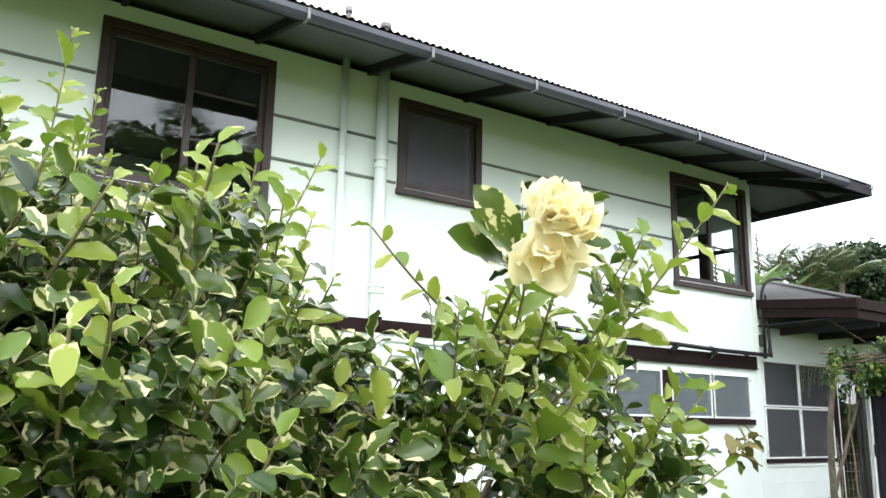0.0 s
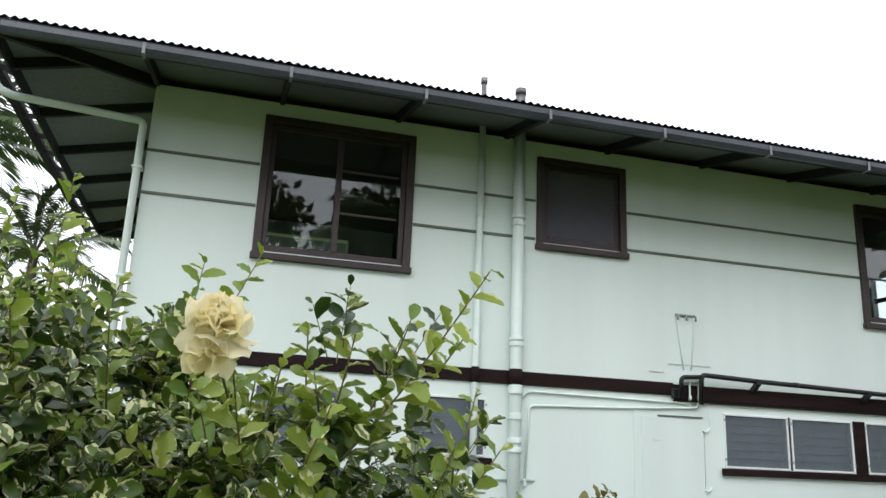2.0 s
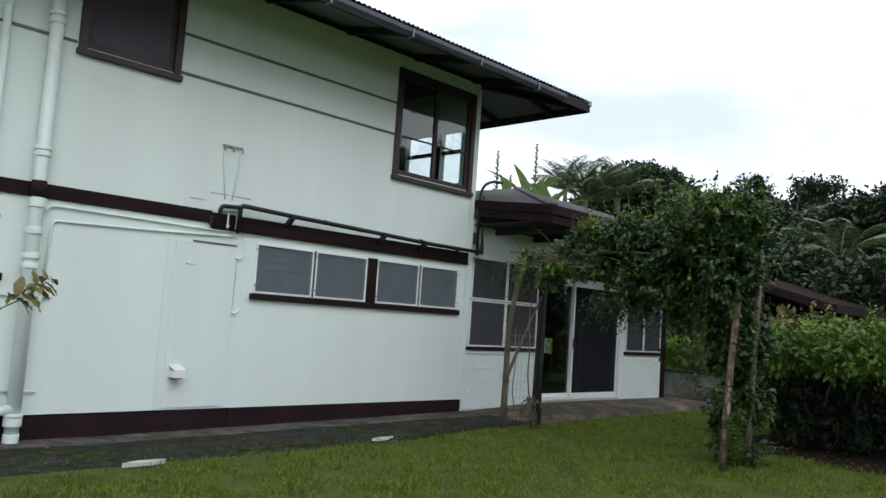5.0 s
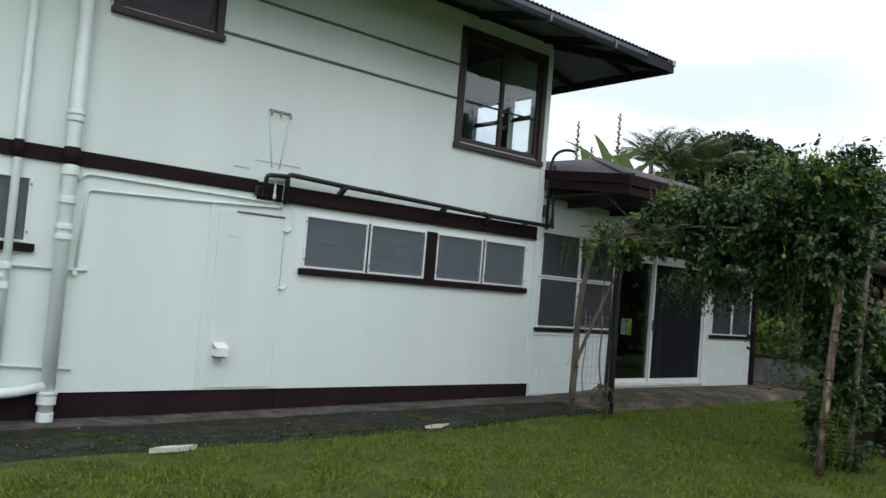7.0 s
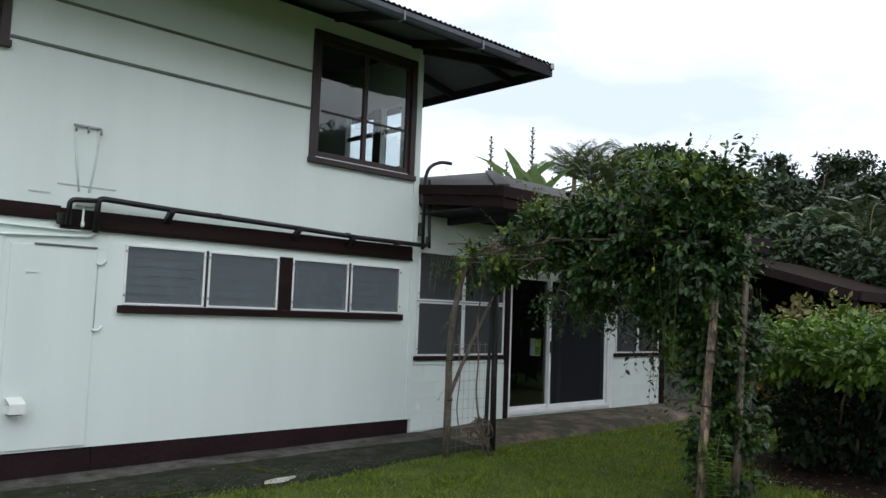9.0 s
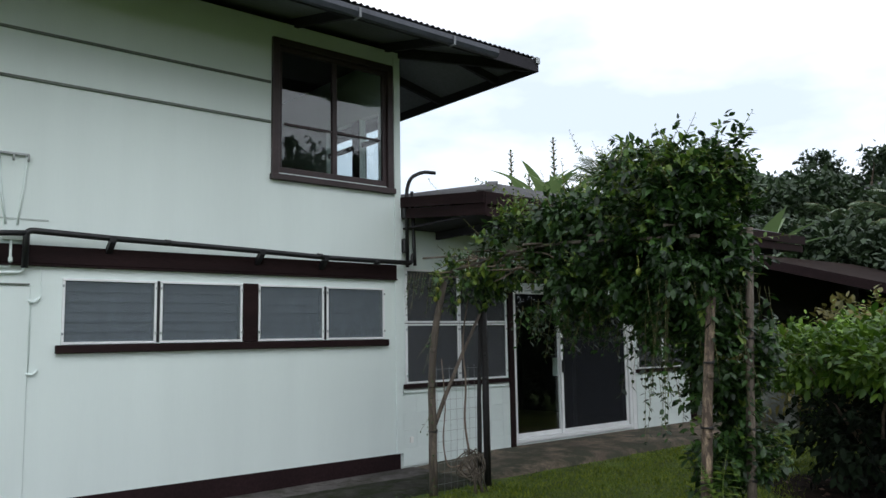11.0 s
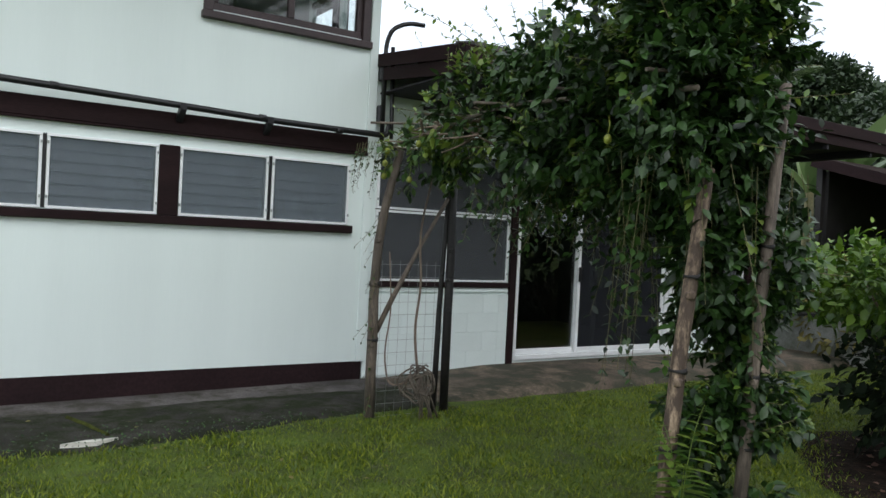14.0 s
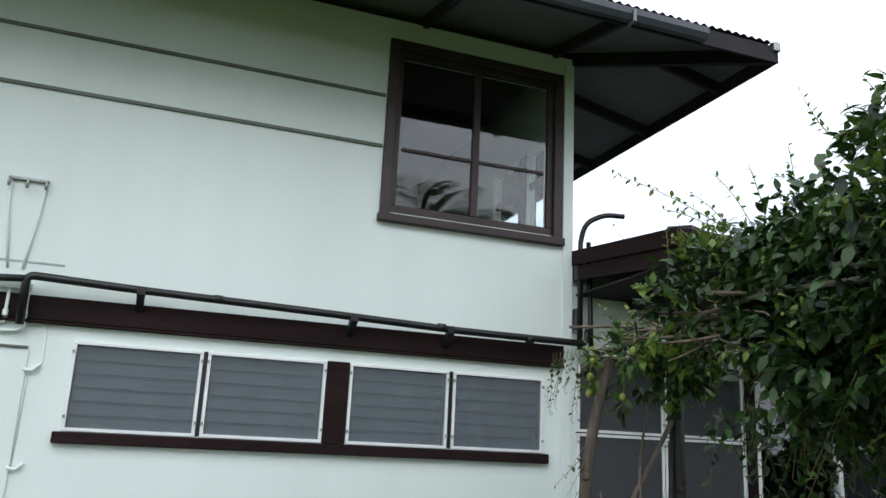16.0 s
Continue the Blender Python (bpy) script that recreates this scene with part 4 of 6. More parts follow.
for x, y, z, r in ((TX, TY, 5.60, 0.030), (BX, BY, 5.52, 0.055)):
    part("pipe", tubed([(x, y, 5.06), (x, y, z)], r, seg=12), M_ROOF, vp)
    part("collar", tubed([(x, y, z - 0.06), (x, y, z + 0.008)], r + 0.008, seg=12), M_ROOF, vp)
wall_pipe("water_pipe", "thin mint-painted water pipes along the wall", [([(1.6, 6.72, 1.365), (3.85, 6.72, 1.352)], 0.012), ([(2.3, 6.72, 0.56), (3.80, 6.72, 0.465)], 0.012),
          ([(3.04, 6.72, 1.36), (3.04, 6.72, 0.30)], 0.013), ([(2.335, 6.715, 0.55), (2.335, 6.715, 1.10)], 0.010)],
          [(3.04, 6.715, 0.30, 0.38, 0.02), (3.04, 6.715, 0.40, 0.43, 0.022), (3.04, 6.715, 1.33, 1.39, 0.018), (2.335, 6.712, 1.07, 1.11, 0.018)])
cdt = wall_pipe("conduit", "thin mint-painted conduits under the storey band", [([(3.745, 6.722, 1.33), (3.785, 6.722, 2.085), (4.75, 6.722, 2.117), (5.737, 6.722, 2.168), (5.737, 6.70, 2.26), (5.737, 6.695, 2.45)], 0.012),
          ([(3.69, 6.70, 2.15), (3.76, 6.722, 2.225), (5.626, 6.722, 2.209), (5.626, 6.70, 2.26), (5.626, 6.695, 2.45)], 0.011)],
          [(5.626, 6.695, 2.25, 2.29, 0.018), (5.737, 6.695, 2.25, 2.29, 0.018), (3.745, 6.715, 1.30, 1.36, 0.02)])
part("junction_box", boxed(5.545, 6.672, 2.43, 5.755, 6.722, 2.475, bevel=0.006), M_PIPE, cdt, "small pale junction box")
bp = thing("black_pipe", (7.5, 6.62, 2.3), "black lagged water pipe on brackets above the louvres", "pipe")
PYY = 6.615
part("pipe", tubed(rounded([(5.478, PYY + 0.03, 2.25), (5.478, PYY, 2.475), (5.72, PYY, 2.49)], 0.05), 0.024), M_BLACK, bp)
part("pipe", tubed(rounded([(5.725, PYY + 0.03, 2.20), (5.725, PYY, 2.515), (6.4, PYY, 2.49), (7.1, PYY, 2.475), (7.9, PYY, 2.455), (8.7, PYY, 2.43), (9.80, PYY, 2.425), (9.82, PYY, 2.54)], 0.05), 0.027), M_BLACK, bp)
part("valve_box", boxed(5.40, 6.68, 2.25, 5.53, 6.708, 2.36, bevel=0.01), M_BLACK, bp)
for x, z in ((6.42, 2.48), (7.88, 2.445), (8.63, 2.425)):
    bm = bmesh.new()
    bar(bm, (x, PYY - 0.02, z - 0.005), (x, Y0 - 0.028, z - 0.10), 0.05, 0.05)
    box(bm, x - 0.028, PYY - 0.03, z - 0.028, x + 0.028, PYY + 0.03, z + 0.03)
    part("bracket", bm, M_BLACK, bp, "dark wooden bracket")
for x, z in ((6.92, 2.50), (8.56, 2.46), (9.3, 2.435)):
    part("coupling", tubed([(x - 0.03, PYY, z - 0.018), (x + 0.03, PYY, z - 0.019)], 0.03), M_BLACK, bp)
cp = thing("riser_pipe", (9.8, 6.66, 2.3), "black riser pipes at the corner ending in a hook", "pipe")
part("pipe", tubed(rounded([(9.77, 6.66, 2.38), (9.77, 6.66, 3.30), (9.80, 6.62, 3.44), (9.95, 6.58, 3.52), (10.12, 6.55, 3.52)], 0.09), 0.022), M_BLACK, cp)
part("pipe", tubed(rounded([(9.85, 6.62, 2.40), (9.86, 6.65, 2.7), (9.84, 6.65, 3.28)], 0.06), 0.02), M_BLACK, cp)
part("junction", boxed(9.735, 6.67, 2.95, 9.80, 6.735, 3.18, bevel=0.012), M_BLACK, cp)
part("junction", boxed(9.735, 6.67, 2.55, 9.79, 6.735, 2.72, bevel=0.012), M_BLACK, cp)

wb = thing("wall_bracket", (5.62, 6.72, 3.2), "small metal bracket with two hanging painted cables", "bracket")
part("crossbar", boxed(5.50, 6.715, 3.165, 5.745, 6.74, 3.185, bevel=0.003), M_STEEL, wb)
for x in (5.51, 5.62, 5.735):
    part("hook", tubed(rounded([(x, 6.74, 3.17), (x, 6.70, 3.17), (x, 6.695, 3.11)], 0.02), 0.010, seg=8), M_STEEL, wb)
part("cable", tubed(rounded([(5.515, 6.73, 3.16), (5.53, 6.73, 2.95), (5.585, 6.732, 2.57)], 0.1), 0.009, seg=6), M_PIPE, wb)
part("cable", tubed(rounded([(5.73, 6.73, 3.16), (5.72, 6.73, 2.95), (5.675, 6.732, 2.57)], 0.1), 0.009, seg=6), M_PIPE, wb)
for a, b, z in ((5.40, 5.92, 2.623), (5.165, 5.345, 2.527)):
    solo("trim", boxed(a, Y0 - 0.006, z - 0.006, b, Y0 - 0.001, z + 0.006), M_FAINT, "thin weathered edge strip on the wall", "trim", kind="structure")
vb = thing("dryer_vent", (5.17, 6.70, 0.57), "small white plastic vent hood on the wall", "vent")
bm = bmesh.new()
slab(bm, [(5.11, 6.60, 0.685), (5.24, 6.60, 0.685), (5.24, Y0 - 0.001, 0.735), (5.11, Y0 - 0.001, 0.735)], 0.012)
box(bm, 5.11, 6.60, 0.60, 5.116, Y0 - 0.001, 0.672)
box(bm, 5.234, 6.60, 0.60, 5.24, Y0 - 0.001, 0.672)
box(bm, 5.117, 6.60, 0.60, 5.233, 6.606, 0.672)
part("hood", bm, M_WHITE, vb)
part("opening", boxed(5.12, 6.66, 0.585, 5.23, Y0 - 0.002, 0.60), M_BLACK, vb)
part("tab", boxed(5.205, 6.70, 0.53, 5.225, 6.735, 0.585), M_WHITE, vb)
cd = thing("door_2", (5.5, Y0, 0.27), "flush cupboard door painted like the wall", "door", kind="structure")
part("leaf", boxed(5.06, Y0 - 0.014, 0.275, 5.795, Y0 - 0.001, 2.055, bevel=0.004), M_WALL, cd)
part("drip_strip", boxed(5.25, Y0 - 0.03, 2.062, 5.785, Y0 - 0.001, 2.074), M_BATTEN, cd, "thin dark strip over the door")
for z in (1.32, 1.93):
    part("latch", tubed(rounded([(5.78, Y0 - 0.02, z), (5.83, Y0 - 0.025, z - 0.015), (5.87, Y0 - 0.02, z + 0.03)], 0.02), 0.010, seg=8), M_PIPE, cd)
part("plate", boxed(5.19, Y0 - 0.022, 1.81, 5.30, Y0 - 0.0142, 1.835), M_PIPE, cd)
part("cord", tubed(rounded([(5.87, Y0 - 0.006, 2.22), (5.885, Y0 - 0.008, 1.96), (5.81, Y0 - 0.006, 1.93), (5.80, Y0 - 0.006, 1.3)], 0.1), 0.004, seg=6), M_PIPE, cd)
solo("socket_box", boxed(9.83, Y0 - 0.02, 0.36, 9.88, Y0 + 0.011, 0.43, bevel=0.004), M_WHITE, "small white outlet box low on the wall", "socket")
for pts in (((4.02, 5.26), (4.16, 5.31), (4.42, 5.30), (4.30, 5.255)), ((6.90, 5.45), (7.05, 5.50), (7.26, 5.50), (7.12, 5.445))):
    bm = bmesh.new()
    slab(bm, [(x, y, 0.05) for x, y in pts], 0.04)
    solo("wood_offcut", bm, M_OFFCUT, "pale flat offcut lying on the apron edge", "debris")


# ---- plants ----
LEAF3, LEAF2, LEAF1 = blade(1.0, 0.68, 0.22, 0.34, 4), blade(1.0, 0.52, 0.12, 0.18, 2), blade(1.0, 0.6, 0.1, 0.15, 1)
PETAL = oval(0.95, -0.22, -0.30, 0.10)
GRASS = blade(1.0, 0.17, 0.05, 0.3, 1)


def joined(sets):
    return [np.concatenate([s[i] for s in sets]) for i in range(4)]


def lumps_of(lumps, per, fill=0.5, zmin=0.05):
    """Points and outward ways over several ellipsoids (centre, radii)."""
    P, O = [], []
    for c, r in lumps:
        n = int(per * (r[0] * r[1] + r[1] * r[2] + r[0] * r[2]))
        p, o = shell(n, c, r, fill, zmin)
        P.append(p)
        O.append(o)
    return np.concatenate(P), np.concatenate(O)


def ragged(P, O, scale=2.4, cut=-0.10, push=0.12):
    """Opens gaps in an even crown and makes its outline uneven."""
    keep, Q = [], P.copy()
    for i, p in enumerate(P):
        v = Vector(p) * scale
        keep.append(noise.noise(v) > cut)
        Q[i] = p + O[i] * push * noise.noise(v * 0.8 + Vector((5, 1, 7))) * 2
    keep = np.array(keep)
    return Q[keep], O[keep]


def shoot(start, end, n, size, sag=0.0):
    """Leaves set alternately along a shoot, and the shoot's own line."""
    a, b = np.array(start, float), np.array(end, float)
    t = np.linspace(0.12, 1.0, n)
    line = a + (b - a) * t[:, None] + np.array([0, 0, -sag]) * (4 * t * (1 - t))[:, None]
    d = (b - a) / np.linalg.norm(b - a)
    side = np.cross(d, [0.2, 0.3, 0.9])
    side /= np.linalg.norm(side)
    oth = np.cross(d, side)
    ang = np.arange(n) * 2.4
    W = d * 0.55 + side * np.cos(ang)[:, None] + oth * np.sin(ang)[:, None] + rng.normal(size=(n, 3)) * 0.15
    U = rng.normal(size=(n, 3)) * 0.3 + np.array([0, -0.2, 1.0])
    S = size * (0.75 + 0.4 * rng.random(n)) * (1.0 - 0.45 * t)
    return (line, W, U, S), [tuple(p) for p in np.vstack([a[None], line])]


def stems(name, lines, material, parent, r0=0.006, r1=0.002, seg=5):
    bm = bmesh.new()
    for ln in lines:
        tube(bm, ln[::2] + [ln[-1]] if len(ln) > 6 else ln, r0, r1, seg, caps=False)
    return part(name, bm, material, parent, "", "stuff")


def limb(bm, a, b, r0, r1, bend=0.12, n=5, seg=8):
    a, b = Vector(a), Vector(b)
    off = Vector((random.uniform(-1, 1), random.uniform(-1, 1), random.uniform(-0.3, 0.3))) * bend * (b - a).length
    pts = [a.lerp(b, i / n) + off * math.sin(math.pi * i / n) for i in range(n + 1)]
    tube(bm, pts, r0, r1, seg)


# the variegated shrub beside the path
random.seed(11)
shrub = thing("hibiscus_shrub", (0.45, 1.75, 0.0), "variegated green and cream shrub with one pale yellow double flower", "shrub")
OVALS = [oval(0.54, 0.28, 0.12), oval(0.60, 0.38, -0.18, 0.05), oval(0.46, 0.20, 0.40, 0.06)]


def leafy(name, sets, m, label):
    """The shoots' leaves in three shapes, one mesh."""
    P, W, U, S = joined(sets)
    U = U + unit(len(P)) * 0.55 + np.array([0, -0.45, 0.0])
    S = S * (0.72 + 0.62 * rng.random(len(P)))
    kind = rng.integers(0, 3, len(P))
    for k in range(3):
        q = kind == k
        part(name, scatter(name, OVALS[k], P[q], W[q], U[q], S[q]), m, shrub, label, "stuff")


# the dense side first, then the open side
SH = [((0.0, 1.65, 1.15), (0.75, 0.62, 0.92)), ((-0.75, 1.90, 1.22), (0.80, 0.80, 1.00)), ((0.45, 1.55, 1.00), (0.50, 0.50, 0.74)),
      ((0.22, 1.30, 1.50), (0.46, 0.34, 0.44)), ((-0.20, 1.25, 1.58), (0.42, 0.34, 0.44)), ((0.15, 1.30, 1.15), (0.55, 0.42, 0.60)), ((0.52, 1.35, 1.46), (0.26, 0.22, 0.26)),
      ((0.05, 2.0, 1.62), (0.62, 0.40, 0.46)), ((0.62, 1.90, 1.55), (0.34, 0.30, 0.42))]
SO = [((0.86, 1.30, 1.12), (0.36, 0.30, 0.36)), ((1.15, 1.45, 1.00), (0.45, 0.40, 0.62)), ((1.33, 1.38, 1.36), (0.28, 0.24, 0.30)), ((1.22, 1.35, 0.75), (0.38, 0.34, 0.45)), ((0.80, 1.12, 1.52), (0.24, 0.18, 0.20)),
      ((1.06, 1.22, 1.66), (0.13, 0.12, 0.26)), ((1.22, 1.15, 1.42), (0.24, 0.2, 0.20)), ((1.45, 1.36, 1.12), (0.32, 0.26, 0.42)), ((1.22, 1.34, 0.55), (0.30, 0.28, 0.36))]
C1, O1 = ragged(*lumps_of(SH, 680, 0.15, 0.18), 3.2, -0.42, 0.07)
C2, O2 = ragged(*lumps_of(SO, 430, 0.30, 0.18), 4.8, -0.03, 0.10)
C, O = np.concatenate([C1, C2]), np.concatenate([O1, O2])
O = O * 0.7 + np.array([0, -0.05, 0.55])
O /= np.linalg.norm(O, axis=1, keepdims=True)
sets, lines = [], []
for c, o in zip(C, O):
    ln = 0.10 + 0.10 * rng.random()
    s, l = shoot(c - o * ln * 0.6, c + o * ln * 0.4 + rng.normal(size=3) * 0.03, 7, 0.080)
    sets.append(s)
    lines.append(l)
leafy("leaves", sets, M_LEAF_VAR, "green leaves with cream margins")
stems("twig", lines, M_GREENTWIG, shrub, 0.0022, 0.0012, 3)
# leading shoots: start, end, number of leaves, leaf length
tips = [((0.86, 1.12, 1.50), (0.79, 0.88, 1.78), 16, 0.10), ((1.04, 1.20, 1.52), (1.40, 0.93, 2.06), 26, 0.12), ((1.10, 1.18, 1.60), (1.22, 1.02, 1.93), 16, 0.10), ((0.14, 2.0, 1.90), (0.19, 2.0, 2.52), 24, 0.105), ((-0.08, 2.0, 1.90), (0.02, 2.0, 2.42), 20, 0.10), ((0.20, 2.0, 1.85), (0.26, 1.95, 2.34), 20, 0.10),
        ((0.62, 1.9, 1.80), (0.86, 1.9, 2.27), 22, 0.10), ((0.60, 1.9, 1.80), (0.67, 1.9, 2.22), 20, 0.10), ((0.70, 1.85, 1.75), (0.80, 1.80, 2.06), 16, 0.09),
        ((1.32, 1.35, 1.25), (1.86, 1.27, 1.47), 16, 0.085), ((1.00, 1.20, 1.55), (0.97, 1.10, 1.90), 20, 0.092), ((1.04, 1.22, 1.60), (1.10, 1.12, 1.92), 18, 0.092), ((0.98, 1.15, 1.66), (0.60, 1.08, 1.87), 14, 0.072), ((0.3, 1.25, 1.65), (0.28, 1.05, 1.93), 16, 0.09),
        ((1.25, 1.25, 1.30), (1.50, 1.10, 1.62), 20, 0.105), ((1.25, 1.3, 1.28), (1.36, 1.05, 1.62), 20, 0.105), ((1.2, 1.4, 1.0), (1.62, 1.25, 1.12), 14, 0.09), ((0.95, 1.15, 1.2), (1.35, 0.95, 1.35), 16, 0.10), ((-0.3, 1.3, 1.7), (-0.38, 1.15, 2.02), 16, 0.085),
        ((0.5, 1.35, 1.6), (0.48, 1.2, 1.92), 14, 0.085), ((0.85, 1.22, 1.35), (0.72, 0.98, 1.72), 16, 0.10), ((0.92, 1.1, 1.45), (1.02, 0.92, 1.70), 14, 0.10)]
sets, lines = [], []
for a, b, n, size in tips:
    s, l = shoot(a, b, n, size, 0.03)
    sets.append(s)
    lines.append(l)
extra = rng.random(len(C)) < 0.015 + 0.12 * (C[:, 2] > 1.35)
for c, o in zip(C[extra], O[extra]):
    s, l = shoot(c, c + o * 0.13 + np.array([0, 0, 0.04]), 8, 0.076)
    sets.append(s)
    lines.append(l)
leafy("young_leaves", sets, M_LEAF_YOUNG, "pale yellow-green young leaves")
stems("shoot", lines, M_GREENTWIG, shrub, 0.0034, 0.0018, 5)
# broad dark leaves behind the flower, and the yellow bud cluster
part("leaf", scatter("leaf", OVALS[0], [(0.745, 0.86, 1.80), (0.73, 0.87, 1.79), (0.735, 0.85, 1.80)], [(-0.6, -0.1, 0.75), (-0.9, -0.2, 0.25), (-0.85, -0.2, 0.5)], [(-0.2, -1, 0.2), (-0.1, -1, 0.3), (0.1, -1, 0.1)], [0.135, 0.125, 0.11]), M_LEAF_VAR, shrub, "broad dark leaves beside the flower")
part("withered_bud", scatter("withered_bud", OVALS[2], *joined([shoot((1.80, 1.28, 1.44), (1.90, 1.26, 1.52), 18, 0.075)[0]])), M_LEAF_OLIVE, shrub, "yellowish withered bud")
for k in range(11):
    a = 2 * math.pi * k / 11
    bm = bmesh.new()
    limb(bm, (0.45 + 0.1 * math.cos(a), 1.75 + 0.1 * math.sin(a), -0.03), (0.45 + (0.5 + 0.35 * (k % 3)) * math.cos(a), 1.75 + 0.5 * math.sin(a), 1.0 + 0.2 * (k % 4)), 0.022, 0.007, 0.12)
    part("stem", bm, M_BARK, shrub)


def rosette(centre, axis, n, size, seed):
    r = np.random.default_rng(seed)
    ax = np.array(axis, float) / np.linalg.norm(axis)
    k = np.arange(n)
    lift = 1.25 * (k / n) ** 0.9
    az_ = k * 2.4
    s = np.cross(ax, [0.1, 0.9, 0.3])
    s /= np.linalg.norm(s)
    o = np.cross(ax, s)
    W = (s * np.cos(az_)[:, None] + o * np.sin(az_)[:, None]) * np.cos(lift)[:, None] + ax * np.sin(lift)[:, None] + r.normal(size=(n, 3)) * 0.14
    U = np.tile(ax, (n, 1)) + r.normal(size=(n, 3)) * 0.35
    return np.tile(np.array(centre, float), (n, 1)) + W * 0.006, W, U, size * (1.05 - 0.45 * k / n) * (0.85 + 0.3 * r.random(n))


fl = part("flower", scatter("flower", PETAL, *joined([rosette((0.748, 0.76, 1.845), (-0.1, -0.75, 0.6), 38, 0.064, 3), rosette((0.738, 0.775, 1.795), (-0.35, -0.45, -0.4), 15, 0.066, 4), rosette((0.778, 0.77, 1.83), (0.8, -0.5, 0.25), 7, 0.068, 6)])), M_PETAL, shrub, "pale yellow double flower")
part("flower_stalk", tubed([(0.80, 1.0, 1.68), (0.77, 0.90, 1.75), (0.745, 0.79, 1.83)], 0.0035, 0.003, 6), M_GREENTWIG, fl)

shrub.matrix_basis = Matrix.Translation((0.42, 1.75, -0.075))

# ---- garden arch ----
random.seed(5)
arch = thing("garden_arch", (9.45, 4.0, 0.0), "rustic arch of wooden poles and a dark metal post", "garden arch")


def pole(name, pts, r0, r1, m, label=""):
    bm = bmesh.new()
    fine = rounded(pts, 0.3, 5)
    tube(bm, [p + Vector((0.006 * noise.noise(p * 4.0), 0.006 * noise.noise(p * 5.0 + Vector((9, 0, 0))), 0)) for p in fine], r0, r1, 12)
    for i in range(3):
        p = fine[int(len(fine) * (0.2 + 0.25 * i))]
        bmesh.ops.create_icosphere(bm, subdivisions=1, radius=r0 * 0.75, matrix=Matrix.Translation(p + Vector((-0.4 * r0, -0.5 * r0, 0))))
    return part(name, bm, m, arch, label)


pole("post", [(9.10, 5.42, -0.05), (9.08, 5.40, 0.8), (9.09, 5.40, 1.5), (9.22, 5.34, 2.15)], 0.042, 0.032, M_WOOD, "pale weathered crooked pole")
pole("brace", [(9.11, 5.40, 0.72), (9.36, 5.38, 1.22), (9.70, 5.36, 1.80)], 0.022, 0.016, M_WOOD, "slanting forked branch")
pole("post", [(9.745, 5.34, 0.0), (9.75, 5.35, 1.2), (9.75, 5.36, 2.38)], 0.036, 0.034, M_DARKPOST, "dark rusty metal post")
pole("post", [(9.665, 5.38, 0.0), (9.685, 5.38, 1.0), (9.72, 5.38, 1.9)], 0.024, 0.018, M_DARKPOST, "thin dark pole tied to the metal post")
pole("post", [(9.03, 2.44, 0.0), (9.045, 2.43, 0.55), (9.07, 2.42, 0.9), (9.13, 2.41, 1.4), (9.185, 2.40, 1.87)], 0.040, 0.033, M_CUTWOOD, "stout pale cut pole")
pole("post", [(9.58, 2.42, 0.0), (9.63, 2.41, 0.9), (9.76, 2.40, 2.35)], 0.035, 0.029, M_WOOD, "grey leaning pole")
pole("rail", [(9.14, 2.45, 2.25), (9.2, 4.0, 2.35), (9.2, 5.45, 2.18)], 0.014, 0.012, M_TWIG)
pole("rail", [(9.85, 2.45, 2.3), (9.8, 4.0, 2.4), (9.79, 5.45, 2.3)], 0.014, 0.012, M_TWIG)
for y in (2.6, 3.3, 4.0, 4.7, 5.35):
    pole("crosspiece", [(8.95, y, 2.33), (9.5, y + 0.03, 2.39), (10.0, y, 2.36)], 0.010, 0.009, M_TWIG)
for x, y, z, r in ((9.045, 2.43, 0.55, 0.044), (9.072, 2.42, 0.92, 0.044), (9.125, 2.41, 1.36, 0.041), (9.61, 2.412, 0.50, 0.038), (9.625, 2.41, 0.86, 0.037), (9.685, 2.405, 1.52, 0.035), (9.085, 5.40, 0.66, 0.045), (9.082, 5.40, 1.10, 0.043)):
    part("binding", tubed([(x, y, z - 0.012), (x + 0.002, y, z), (x, y, z + 0.012)], r, seg=12), M_DARKPOST, arch, "dark binding round the pole")
bm = bmesh.new()
for i in range(8):
    x = 9.14 + i * 0.083
    tube(bm, [(x, 5.40, 0.03), (x + 0.004, 5.395, 0.7), (x, 5.40, 1.28)], 0.0014, seg=4)
for k in range(13):
    z = 0.05 + k * 0.1
    tube(bm, [(9.12, 5.402, z), (9.42, 5.39, z + 0.005), (9.75, 5.402, z)], 0.0014, seg=4)
part("wire_mesh", bm, M_WIRE, arch, "thin wire netting between the poles")
hose = thing("dry_vine_coil", (9.43, 5.2, 0.05), "tangle of pale dry vine stems at the arch foot", "vine stems")
bm = bmesh.new()
for k in range(9):
    cx, cy, r = 9.43 + random.uniform(-0.05, 0.05), 5.22 + random.uniform(-0.06, 0.06), random.uniform(0.07, 0.12)
    tube(bm, [(cx + r * math.cos(a) + 0.02 * math.sin(3 * a + k), cy + 0.05 * math.sin(a * 2 + k), 0.33 + r * 1.25 * math.sin(a)) for a in [i * 0.35 + k for i in range(17)]], 0.007, 0.005, 6)
for k in range(7):
    x = 9.38 + 0.02 * k
    tube(bm, [(x - 0.06 + 0.05 * math.sin(k), 5.22, 0.40), (x + 0.03, 5.2, 0.2), (x + random.uniform(-0.02, 0.12), 5.18, -0.01)], 0.009, 0.006, 6)
part("stem", bm, M_TWIG, hose)
bm = bmesh.new()
